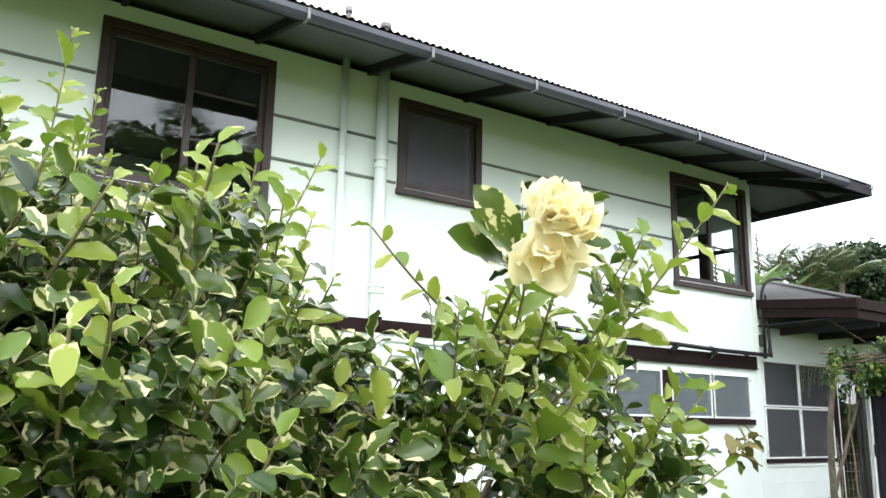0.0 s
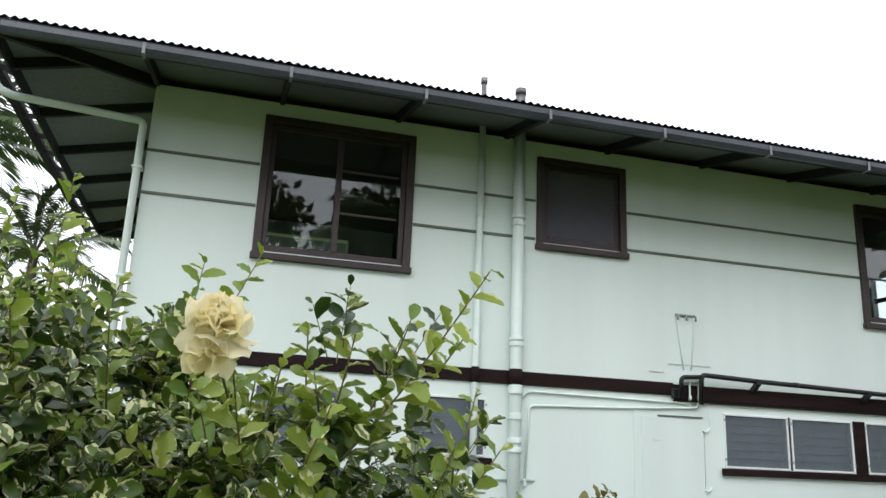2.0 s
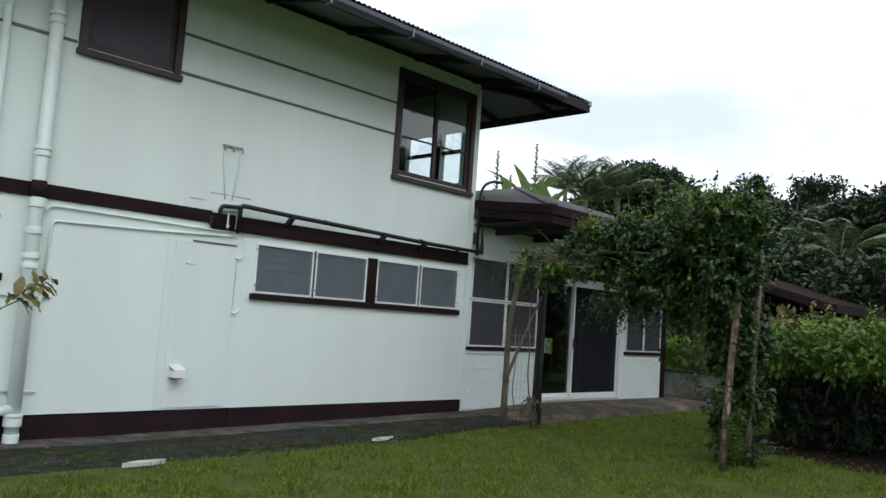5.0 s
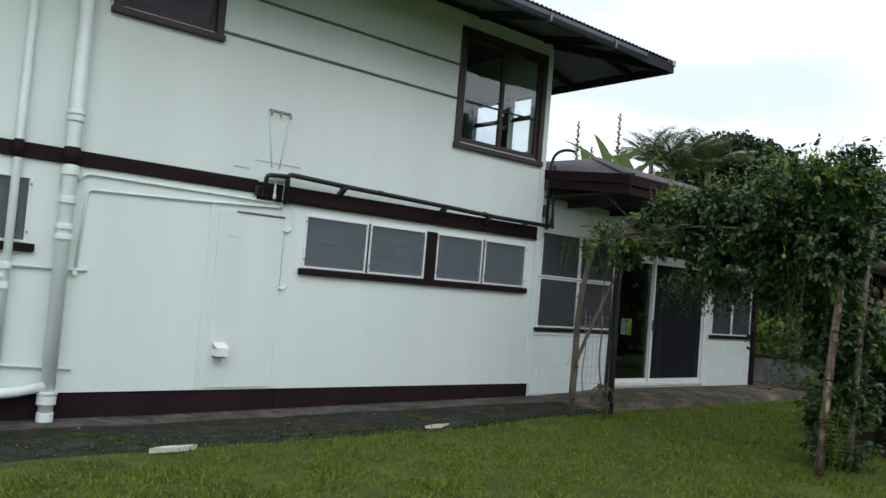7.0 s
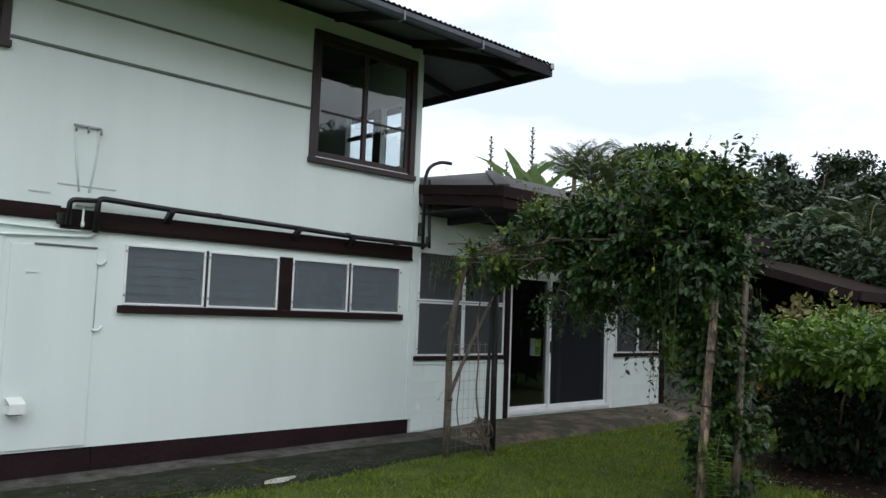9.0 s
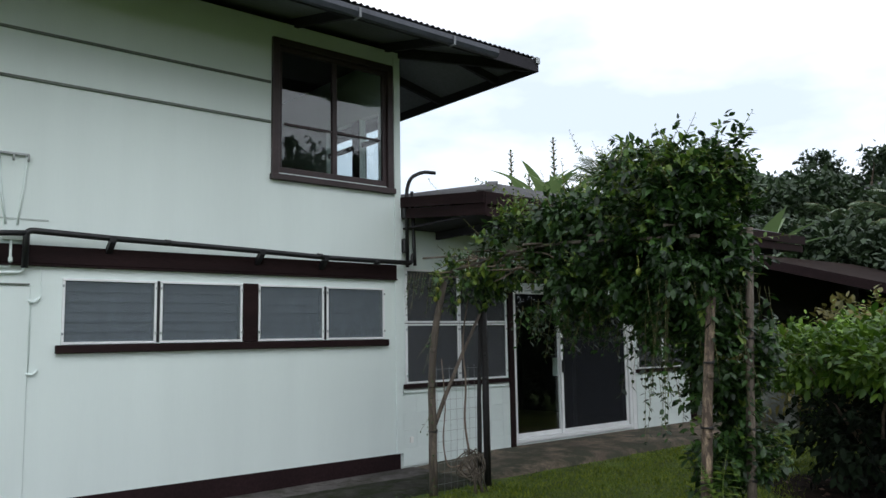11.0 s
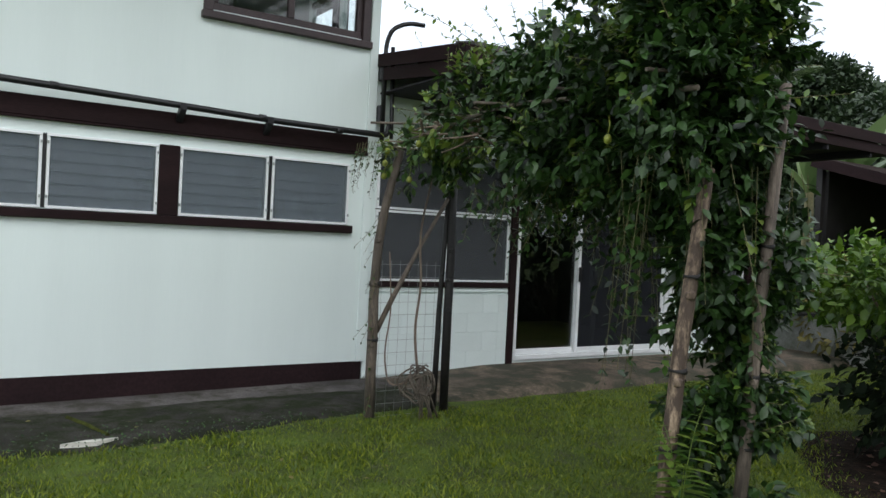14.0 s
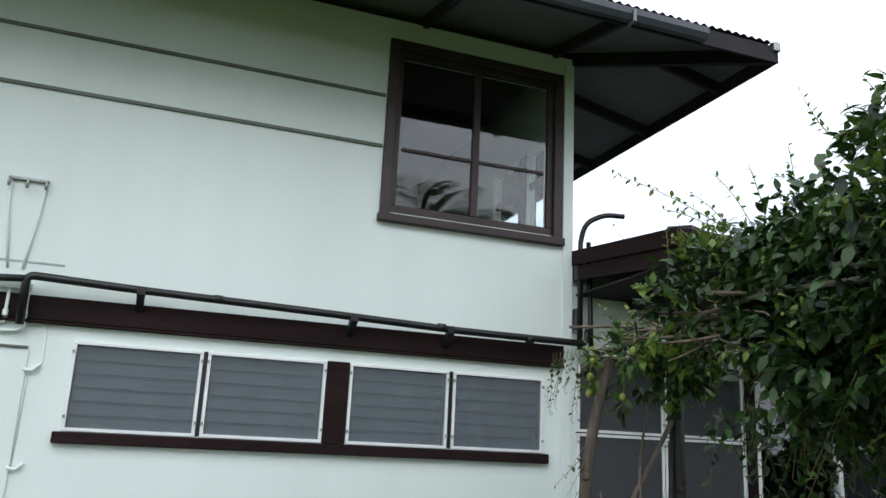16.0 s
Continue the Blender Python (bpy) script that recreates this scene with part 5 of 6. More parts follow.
tube(bm, rounded([(9.42, 5.25, 0.42), (9.40, 5.3, 0.75), (9.47, 5.33, 1.1), (9.44, 5.36, 1.5), (9.55, 5.36, 2.0)], 0.2), 0.011, 0.008, 7)
tube(bm, rounded([(9.36, 5.25, 0.34), (9.20, 5.32, 0.30), (9.17, 5.36, 0.55), (9.22, 5.36, 0.9), (9.19, 5.38, 1.35)], 0.12), 0.008, 0.005, 7)
part("climbing_stem", bm, M_BARK, hose, "brown climbing stems")

# the vine over it
vine = thing("climbing_vine", (9.55, 3.4, 0.0), "dense dark green climbing vine with bright tips over the arch", "vine")
VL = [((9.48, 3.05, 2.58), (0.60, 0.56, 0.53)), ((9.55, 3.55, 2.56), (0.60, 0.38, 0.44)), ((9.42, 2.62, 2.28), (0.50, 0.38, 0.60)), ((9.52, 4.30, 2.34), (0.46, 0.50, 0.24)), ((9.42, 5.05, 2.12), (0.46, 0.45, 0.14)),
      ((9.62, 2.62, 1.50), (0.36, 0.30, 0.85)), ((9.78, 2.58, 0.75), (0.26, 0.20, 0.75)), ((9.55, 3.30, 2.06), (0.55, 0.58, 0.46)), ((9.60, 3.85, 2.08), (0.42, 0.42, 0.36)), ((9.75, 2.88, 2.25), (0.35, 0.45, 0.6)), ((9.55, 2.85, 2.2), (0.5, 0.4, 0.6)),
      ((9.62, 2.60, 0.45), (0.40, 0.20, 0.45)), ((9.84, 2.62, 1.5), (0.22, 0.20, 0.7)), ((9.52, 2.68, 2.64), (0.42, 0.32, 0.38)), ((9.50, 4.25, 2.46), (0.42, 0.42, 0.22)), ((9.68, 2.56, 2.35), (0.32, 0.24, 0.70)), ((9.55, 3.90, 2.58), (0.42, 0.42, 0.28))]
C, O = ragged(*lumps_of(VL, 1100, 0.25, 0.05), 3.0, -0.15, 0.13)
keep = (C[:, 1] < 3.95) | (rng.random(len(C)) < 0.55)   # thinner towards the house
C, O = C[keep], O[keep]
# bright copies favoured high up and facing up, painted as lit
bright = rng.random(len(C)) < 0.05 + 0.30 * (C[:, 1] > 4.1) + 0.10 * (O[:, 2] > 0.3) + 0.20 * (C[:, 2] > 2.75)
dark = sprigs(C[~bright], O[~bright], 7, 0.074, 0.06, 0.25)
part("leaves", scatter("leaves", LEAF2, *sprigs(C[bright], O[bright], 7, 0.074, 0.06, 0.1)), M_LEAF_LIGHT, vine, "leaves coloured bright as if lit, mostly on top", "stuff")
part("leaves", scatter("leaves", LEAF2, *dark), M_LEAF_VINE, vine, "leaves coloured dark as if shaded", "stuff")
sets, lines = [], []
top = (O[:, 2] > 0.25) & (C[:, 2] > 2.1) & (C[:, 1] < 4.55)
pick = np.where(top)[0]
rng.shuffle(pick)
for i in pick[:330]:
    up = np.array([rng.normal() * 0.10, rng.normal() * 0.10, 0.10 + 0.16 * rng.random() ** 2])
    s, l = shoot(C[i], C[i] + up, 8, 0.058)
    sets.append(s)
    lines.append(l)
for i in rng.choice(len(C), 260, replace=False):
    s, l = shoot(C[i], C[i] + O[i] * (0.12 + 0.16 * rng.random()) + rng.normal(size=3) * 0.05, 8, 0.058)
    sets.append(s)
    lines.append(l)
for a, b in (((9.7, 5.2, 2.5), (10.02, 6.55, 3.42)), ((9.3, 3.6, 3.05), (9.25, 3.7, 3.3)), ((9.8, 4.3, 2.7), (9.95, 4.9, 3.05))):
    s, l = shoot(a, b, 16, 0.05, 0.02)
    sets.append(s)
    lines.append(l)
# long shoots that reach over the annex roof
for p, q, k in (((9.12, 4.0, 2.62), (8.42, 4.0, 2.83), 26), ((9.15, 4.05, 2.60), (8.66, 3.95, 2.68), 16), ((9.2, 4.0, 2.70), (8.98, 4.0, 2.92), 9), ((9.3, 4.0, 2.7), (9.2, 4.0, 3.0), 10),
                ((9.1, 4.0, 2.62), (8.85, 4.0, 2.80), 10), ((9.4, 3.9, 2.8), (9.36, 3.9, 3.1), 10), ((9.5, 3.85, 2.85), (9.22, 3.85, 2.9), 12)):
    s, l = shoot(p, q, k, 0.055, -0.03)
    sets.append(s)
    lines.append(l)
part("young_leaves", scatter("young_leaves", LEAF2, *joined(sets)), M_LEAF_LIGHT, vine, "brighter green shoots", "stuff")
stems("shoot", lines, M_GREENTWIG, vine, 0.003, 0.0015, 4)
sets, lines = [], []
for k in range(80):                                # trailing strands
    y = rng.uniform(2.3, 4.4)
    x = rng.uniform(9.05, 10.0)
    z = 2.0 - 0.15 * abs(y - 3)
    ln = rng.uniform(0.15, 0.55) if y > 3 else rng.uniform(0.4, 1.3)
    s, l = shoot((x, y, z), (x + rng.normal() * 0.08, y + rng.normal() * 0.1, z - ln), int(7 + ln * 10), 0.085)
    sets.append(s)
    lines.append(l)
for k in range(85):                                # the hanging curtain before the glass door
    y = rng.uniform(2.8, 4.5)
    x = rng.uniform(9.3, 10.0)
    ln = rng.uniform(0.15, 0.55) if y > 3.35 else rng.uniform(0.3, 0.95)
    s, l = shoot((x, y, 1.9), (x + rng.normal() * 0.1, y + rng.normal() * 0.1, 1.9 - ln), int(6 + ln * 9), 0.105)
    sets.append(s)
    lines.append(l)
for k in range(26):
    z = rng.uniform(0.15, 1.7)
    s, l = shoot((9.08, 5.38, z), (8.98 + rng.normal() * 0.05, 5.34 + rng.normal() * 0.05, z - 0.18), 4, 0.045)
    if k % 2:
        sets.append(s)
        lines.append(l)
for k in range(10):
    s, l = shoot((9.0, 5.2 + 0.05 * k, 2.2), (8.94 + 0.02 * rng.normal(), 5.2 + 0.05 * k, 1.95 - 0.5 * rng.random() ** 2), 9, 0.05)
    sets.append(s)
    lines.append(l)
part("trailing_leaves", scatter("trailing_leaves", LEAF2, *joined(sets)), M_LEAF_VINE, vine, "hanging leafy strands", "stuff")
stems("strand", lines, M_GREENTWIG, vine, 0.0022, 0.0012, 4)
bm = bmesh.new()
for k in range(46):                                # dry stems on top
    a = Vector((rng.uniform(9.05, 9.85), rng.uniform(4.1, 5.3), rng.uniform(2.08, 2.34)))
    limb(bm, a, a + Vector((rng.normal() * 0.2, 0.25 + rng.normal() * 0.3, rng.normal() * 0.05)), 0.010, 0.004, 0.15, 4, 5)
part("woody_stem", bm, M_BARK, vine, "grey woody stems", "stuff")


for x, y, z in ((9.02, 5.22, 2.02), (9.06, 5.30, 1.93), (8.98, 5.12, 2.10), (9.12, 5.02, 1.90), (9.05, 4.80, 2.14), (8.98, 2.86, 2.02)):
    bm = bmesh.new()
    bmesh.ops.create_uvsphere(bm, u_segments=12, v_segments=8, radius=0.021, matrix=Matrix.Translation((x, y, z)) @ Matrix.Diagonal((1, 1, 1.25, 1)))
    tube(bm, [(x, y, z + 0.03), (x + 0.01, y, z + 0.07), (x + 0.02, y + 0.02, z + 0.12)], 0.003, 0.002, 5)
    for f in bm.faces:
        f.smooth = True
    part("fruit", bm, M_FRUIT, vine, "small yellow-green fruit")


def fern(at, n, ln, seed, label):
    r = random.Random(seed)
    f = thing("fern", at, label, "fern")
    sets, lines = [], []
    for k in range(n):
        a = r.uniform(0, 6.28)
        L = ln * r.uniform(0.7, 1.1)
        pts = [(at[0] + L * 0.17 * t * t * math.cos(a), at[1] + L * 0.17 * t * t * math.sin(a), at[2] + L * (1.3 * t - 0.45 * t * t)) for t in [i / 16 for i in range(17)]]
        lines.append(pts)
        P = np.array(pts[2:])
        D = np.gradient(P, axis=0)
        side = np.cross(D, [0, 0, 1])
        side /= np.linalg.norm(side, axis=1, keepdims=True) + 1e-6
        s = 0.13 * np.sin(np.linspace(0.5, 3.0, len(P)))
        for sg in (1, -1):
            sets.append((P, side * sg + D * 4, np.tile([0, 0, 1.0], (len(P), 1)), s * ln / 0.8))
    part("fronds", scatter("fronds", blade(1.0, 0.28, 0.05, 0.15, 2), *joined(sets)), M_LEAF_LIGHT, f, "", "stuff")
    stems("stalk", lines, M_LEAF_LIGHT, f, 0.003, 0.0015, 4)


fern((8.99, 2.30, 0.02), 4, 0.86, 3, "bright green fern at the pole's foot")


def bush(name, at, lumps, per, size, m, label, leaf_n=7, spread=0.07, m2=None, tops=0):
    b = thing(name, at, label, "shrub")
    C, O = lumps_of(lumps, per, 0.5, 0.02)
    part("leaves", scatter("leaves", LEAF2, *sprigs(C, O, leaf_n, size, spread, 0.1)), m, b, "", "stuff")
    if m2 is not None:
        sel = np.where((O[:, 2] > 0.3))[0]
        rng.shuffle(sel)
        sets = [shoot(C[i], C[i] + np.array([rng.normal() * 0.08, rng.normal() * 0.08, 0.18 + 0.15 * rng.random()]), 8, size * 0.9)[0] for i in sel[:tops]]
        part("young_leaves", scatter("young_leaves", LEAF2, *joined(sets)), m2, b, "bright green new leaves", "stuff")
    bm = bmesh.new()
    for k in range(8):
        a = k * 0.785
        c = lumps[k % len(lumps)][0]
        limb(bm, (at[0] + 0.1 * math.cos(a), at[1] + 0.1 * math.sin(a), at[2]), (c[0] + 0.2 * math.cos(a), c[1] + 0.2 * math.sin(a), c[2]), 0.025, 0.008)
    part("stem", bm, M_BARK, b)
    return b


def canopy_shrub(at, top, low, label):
    """A shrub with a bright top over stems; shade below painted as near-black leaves."""
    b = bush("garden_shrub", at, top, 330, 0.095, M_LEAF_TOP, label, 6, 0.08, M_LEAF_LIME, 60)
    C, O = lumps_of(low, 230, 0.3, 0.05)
    part("lower_leaves", scatter("lower_leaves", LEAF2, *sprigs(C, O, 6, 0.10, 0.11, 0.4)), M_LEAF_HEDGE, b, "lower leaves coloured near-black for shade", "stuff")
    return b


canopy_shrub((12.3, 2.4, 0.05), [((11.75, 2.90, 1.30), (0.62, 0.55, 0.27)), ((12.35, 2.20, 1.42), (1.0, 0.85, 0.30)), ((12.9, 3.0, 1.30), (0.8, 0.7, 0.28)), ((11.65, 1.95, 1.28), (0.6, 0.7, 0.26))], [((11.95, 2.65, 0.58), (0.55, 0.6, 0.50)), ((12.4, 2.1, 0.62), (0.9, 0.8, 0.55)), ((13.1, 2.8, 0.60), (0.6, 0.8, 0.52))], "leafy shrub with bright green top, leaves below coloured dark for shade")
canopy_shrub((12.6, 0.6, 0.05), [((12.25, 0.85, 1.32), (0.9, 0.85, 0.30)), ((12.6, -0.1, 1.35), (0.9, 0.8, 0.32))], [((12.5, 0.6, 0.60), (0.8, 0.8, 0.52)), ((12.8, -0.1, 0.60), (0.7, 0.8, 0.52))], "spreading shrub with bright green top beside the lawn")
bm = bmesh.new()
ring = [bm.verts.new((12.35 + (1.75 + 0.14 * math.sin(5 * t + 1) + 0.08 * math.sin(11 * t)) * math.cos(t), 1.35 + (2.25 + 0.12 * math.sin(4 * t)) * math.sin(t), 0.056)) for t in [2 * math.pi * i / 72 for i in range(72)]]
bm.faces.new(ring)
solo("soil_bed", bm, M_SOIL, "dark bare soil with dry leaves under the shrubs", "soil bed", kind="structure")

# ---- the far side of the garden ----
lw = solo("garden_wall", boxed(16.5, 5.5, 0.0, 16.66, 7.5, 0.64, bevel=0.015), M_CEMENT, "low grey cement garden wall", "wall", kind="structure")
part("coping", boxed(16.46, 5.46, 0.641, 16.70, 7.54, 0.69, bevel=0.01), M_DARKPOST, lw, "dark coping")
for k, (x, y) in enumerate(((17.3, 7.4), (17.4, 6.7), (17.5, 6.0), (17.4, 5.3), (17.6, 4.6))):
    bush("lime_plant", (x, y, 0.0), [((x, y, 0.75), (0.45, 0.5, 0.65)), ((x + 0.1, y + 0.1, 1.1 + 0.1 * (k % 3)), (0.38, 0.4, 0.32))], 150, 0.15, M_LEAF_LIME, "bright lime-green broad-leaved plant behind the wall", 5, 0.1)
bush("lime_plant", (17.4, 10.6, 0.0), [((17.4, 10.6, 0.8), (0.6, 0.7, 0.7)), ((17.5, 11.4, 0.9), (0.5, 0.6, 0.6))], 150, 0.15, M_LEAF_LIME, "bright lime-green broad-leaved plant beyond the annex", 5, 0.1)
shed = thing("garden_shed", (21.2, 6.0, 0.0), "open garden shed with rust-brown roof and dark inside", "shed")
bm = bmesh.new()
slab(bm, [(18.4, 4.4, 2.25), (24.0, 4.4, 2.25), (24.0, 7.6, 3.14), (18.4, 7.6, 3.14)], 0.05)
part("roof", bm, M_RUST, shed)
part("fascia", boxed(18.37, 4.35, 2.08, 24.0, 4.395, 2.26), M_PLINTH, shed)
bm = bmesh.new()
bar(bm, (18.38, 4.4, 2.16), (18.38, 7.6, 3.05), 0.03, 0.17)
part("fascia", bm, M_PLINTH, shed)
for x, y in ((18.5, 4.5), (21.2, 4.5), (23.9, 4.5), (18.5, 7.5), (23.9, 7.5)):
    part("post", boxed(x - 0.05, y - 0.05, 0.0, x + 0.05, y + 0.05, 2.2 + 0.278 * (y - 4.4)), M_DARKPOST, shed)
part("back_wall", boxed(18.6, 7.42, 0.0, 23.8, 7.48, 2.9), M_DARKPOST, shed)
part("side_wall", boxed(23.82, 4.6, 0.0, 23.86, 7.4, 2.2), M_DARKPOST, shed)


def tree_mesh(seed, h, r, lumps, leaf, m, per=10, airy=0.5, flat=False, name="tree", label="", trunk=0.16, at=(0, 0, 0), category="tree"):
    global rng
    rg = random.Random(seed)
    rng = np.random.default_rng(seed)
    t = thing(name, at, label, category)
    A = Vector(at)
    L = []
    bm = bmesh.new()
    fork = A + Vector((0, 0, h * 0.42))
    limb(bm, A - Vector((0, 0, 0.2)), fork, trunk, trunk * 0.6, 0.05)
    for k in range(lumps):
        a = 2 * math.pi * (k / lumps) + rg.uniform(-0.4, 0.4)
        d = r * rg.uniform(0.15, 0.75) * (0 if k == 0 else 1)
        z = h * rg.uniform(0.55, 0.86) if k else h * 0.86
        rad = r * rg.uniform(0.32, 0.55)
        if flat:                                   # an open, spreading top of small clumps
            d, z, rad = r * rg.uniform(0.1, 1.0), h * rg.uniform(0.74, 0.96), r * rg.uniform(0.18, 0.30)
        c = A + Vector((d * math.cos(a), d * math.sin(a), z))
        L.append((tuple(c), (rad, rad, min(rad * 0.75, h - z if h - z > 0.2 else rad * 0.4))))
        limb(bm, fork - Vector((0, 0, h * 0.08 * (k % 3))), c, trunk * 0.45, trunk * 0.1, 0.1)
    part("trunk", bm, M_BARK, t)
    C, O = lumps_of(L, per, airy)
    part("crown", scatter("crown", LEAF1, *sprigs(C, O, 6, leaf, leaf * 1.1)), m, t, "", "stuff")
    return t


def palm(at, h, crown, fronds, seed, label, lean=0.05, spread=1.55, parent_name="palm_tree"):
    rg = random.Random(seed)
    t = thing(parent_name, at, label, "palm tree")
    A = Vector(at)
    topv = A + Vector((lean * h, -lean * h * 0.5, h))
    bm = bmesh.new()
    tube(bm, [A + (topv - A) * (i / 10) + Vector((lean * h * 0.3 * math.sin(math.pi * i / 10), 0, 0)) for i in range(11)], 0.16, 0.10, 10)
    part("trunk", bm, M_BARK, t)
    sets, lines = [], []
    for k in range(fronds):
        a = 2.4 * k + rg.uniform(-0.2, 0.2)
        up = 1.45 - spread * (k / fronds) + rg.uniform(-0.15, 0.15)
        L = crown * rg.uniform(0.85, 1.1)
        pts = []
        for i in range(15):
            s = i / 14
            ang = up - 1.15 * s * s
            rad = L * (s * math.cos(up) + 0.35 * s * s * (math.cos(ang) - math.cos(up)))
            pts.append(tuple(topv + Vector((rad * math.cos(a), rad * math.sin(a), L * (s * math.sin(up) - 0.22 * spread * s ** 3)))))
        lines.append(pts)
        P = np.array(pts)
        tt = np.linspace(0.12, 1, 34)
        Q = np.stack([np.interp(tt, np.linspace(0, 1, 15), P[:, j]) for j in range(3)], 1)
        D = np.gradient(Q, axis=0)
        D /= np.linalg.norm(D, axis=1, keepdims=True)
        side = np.cross(D, [0, 0, 1])
        side /= np.linalg.norm(side, axis=1, keepdims=True) + 1e-6
        sz = L * 0.26 * np.sin(np.pi * (0.12 + 0.82 * tt)) ** 0.7
        for sg in (1, -1):
            W = side * sg + D * 0.75 + np.array([0, 0, -0.25])
            sets.append((Q, W, np.tile([0, 0, 1.0], (len(Q), 1)) + rng.normal(size=(len(Q), 3)) * 0.15, sz))
    part("fronds", scatter("fronds", blade(1.0, 0.13, 0.02, 0.22, 1), *joined(sets)), M_PALM, t, "arching feathery fronds", "stuff")
    stems("midrib", lines, M_GREENTWIG, t, 0.025, 0.008, 4)
    return t


def banana(at, h, n, seed, label, base=0.74, size=0.24):
    rg = random.Random(seed)
    t = thing("banana_plant", at, label, "banana plant")
    A = Vector(at)
    bm = bmesh.new()
    tube(bm, [A, A + Vector((0.02, 0, h * 0.35)), A + Vector((0.0, 0, h * (base + 0.05)))], 0.14, 0.07, 10)
    part("stalk", bm, M_GREENTWIG, t)
    P, W, U, S = [], [], [], []
    for k in range(n):
        a = 2.4 * k + rg.uniform(-0.3, 0.3)
        up = rg.uniform(0.8, 1.35)
        P.append(tuple(A + Vector((0, 0, h * (base + 0.08 * rg.random())))))
        W.append((math.cos(a) * math.cos(up), math.sin(a) * math.cos(up), math.sin(up)))
        U.append((-math.cos(a) * math.sin(up), -math.sin(a) * math.sin(up), math.cos(up)))
        S.append(h * size * rg.uniform(0.85, 1.2))
    part("leaves", scatter("leaves", blade(1.0, 0.26, 0.16, 0.42, 7), P, W, U, S), M_BANANA, t, "long upright pale green leaves", "stuff")
    return t


def off(theta, d):
    """A spot d metres from the path's start, theta degrees east of north."""
    x, y = 1 + d * math.sin(radians(theta)), -1 + d * math.cos(radians(theta))
    return x, y, rise(x, y)


palm(off(55.5, 33), 6.3, 2.5, 22, 1, "green coconut palm behind the annex roof", spread=1.05)
palm(off(57.8, 36), 6.5, 2.4, 18, 2, "coconut palm with drooping fronds behind the annex", spread=1.2)
palm(off(54.0, 38), 7.0, 2.2, 16, 4, "smaller coconut palm behind the annex", spread=1.0)
banana(off(52.0, 24), 6.2, 9, 1, "banana plant with tall pale leaves behind the annex")
banana(off(53.4, 23), 5.8, 8, 2, "banana plant with tall pale leaves behind the annex")
banana(off(50.9, 25), 5.9, 7, 3, "banana plant with tattered leaves behind the annex")
for i, (th, d, h) in enumerate(((49.6, 26, 7.0), (50.6, 27, 6.4), (52.4, 26, 7.3))):
    at = off(th, d)
    t = thing("cane_plant", at, "slender spiky cane plant rising above the annex roof", "cane plant", "spiky canes")
    part("stem", tubed([at, (at[0] + 0.03, at[1], at[2] + h * 0.5), (at[0], at[1], at[2] + h)], 0.05, 0.02, 6), M_BARK, t)
    z = np.linspace(0.55, 1.0, 90) * h
    a = np.arange(90) * 2.4
    part("leaves", scatter("leaves", LEAF1, np.stack([at[0] + 0 * z, at[1] + 0 * z, at[2] + z], 1), np.stack([np.cos(a), np.sin(a), 0.9 + 0 * a], 1), np.tile([0, 0, 1.0], (90, 1)), 0.10 + 0.42 * (1.08 - z / h)), M_PALM, t, "", "stuff")
banana((19.8, 8.5, 0), 4.6, 9, 7, "banana plant with pale leaves beyond the shed", 0.55, 0.31)
banana((20.9, 8.3, 0), 4.9, 8, 8, "banana plant with pale leaves beyond the shed", 0.55, 0.31)

tree_mesh(1, 8.0, 4.2, 9, 0.30, M_LEAF_FAR, 95, 0.6, label="broad dark green domed tree in the distance", at=off(60.5, 44))
tree_mesh(2, 6.4, 3.6, 8, 0.28, M_LEAF_FAR, 95, 0.6, label="dark green spreading tree in the distance", at=off(64.5, 42))
tree_mesh(3, 7.0, 3.0, 16, 0.24, M_LEAF_FAR, 80, 0.5, True, label="tall airy tree with open crown on the hill", at=off(69.3, 46), trunk=0.2)
tree_mesh(4, 5.6, 3.4, 8, 0.26, M_LEAF_FAR, 95, 0.6, label="dark green tree on the hillside", at=off(67.2, 36))
tree_mesh(5, 4.8, 2.8, 7, 0.24, M_LEAF_FAR, 95, 0.6, label="rounded green tree on the hillside", at=off(61.5, 30))
tree_mesh(6, 5.8, 3.6, 8, 0.28, M_LEAF_FAR, 90, 0.55, label="dark green tree on the hillside", at=off(73.5, 40))
tree_mesh(7, 6.2, 3.6, 8, 0.28, M_LEAF_FAR, 90, 0.55, label="dark green tree on the hillside", at=off(78.0, 38))
tree_mesh(8, 3.9, 2.4, 7, 0.22, M_LEAF_FAR, 95, 0.55, label="dense green tree beyond the garden", at=off(71.0, 27))
tree_mesh(9, 4.0, 2.5, 7, 0.22, M_LEAF_FAR, 95, 0.55, label="dense green tree beyond the garden", at=off(76.5, 25))
tree_mesh(10, 4.4, 2.3, 7, 0.22, M_LEAF_FAR, 95, 0.55, label="dense green tree beyond the garden", at=off(66.0, 26))
tree_mesh(12, 6.6, 3.8, 8, 0.30, M_LEAF_FAR, 90, 0.55, label="dark green tree in the distance", at=off(56.0, 48))
palm(off(72.5, 30), 3.6, 2.6, 16, 9, "low palm on the hillside")
palm(off(68.5, 31), 3.4, 2.4, 16, 10, "low palm on the hillside")
x, y, z = off(71.5, 17.5)
bush("olive_shrub", (x, y, z), [((x, y, 1.1), (1.4, 1.3, 0.95)), ((x + 1.5, y - 0.6, 1.0), (1.2, 1.1, 0.9)), ((x - 0.6, y + 1.3, 0.8), (1.0, 0.9, 0.75))], 70, 0.16, M_LEAF_OLIVE, "yellow-olive rounded shrub beyond the garden", 6, 0.12)
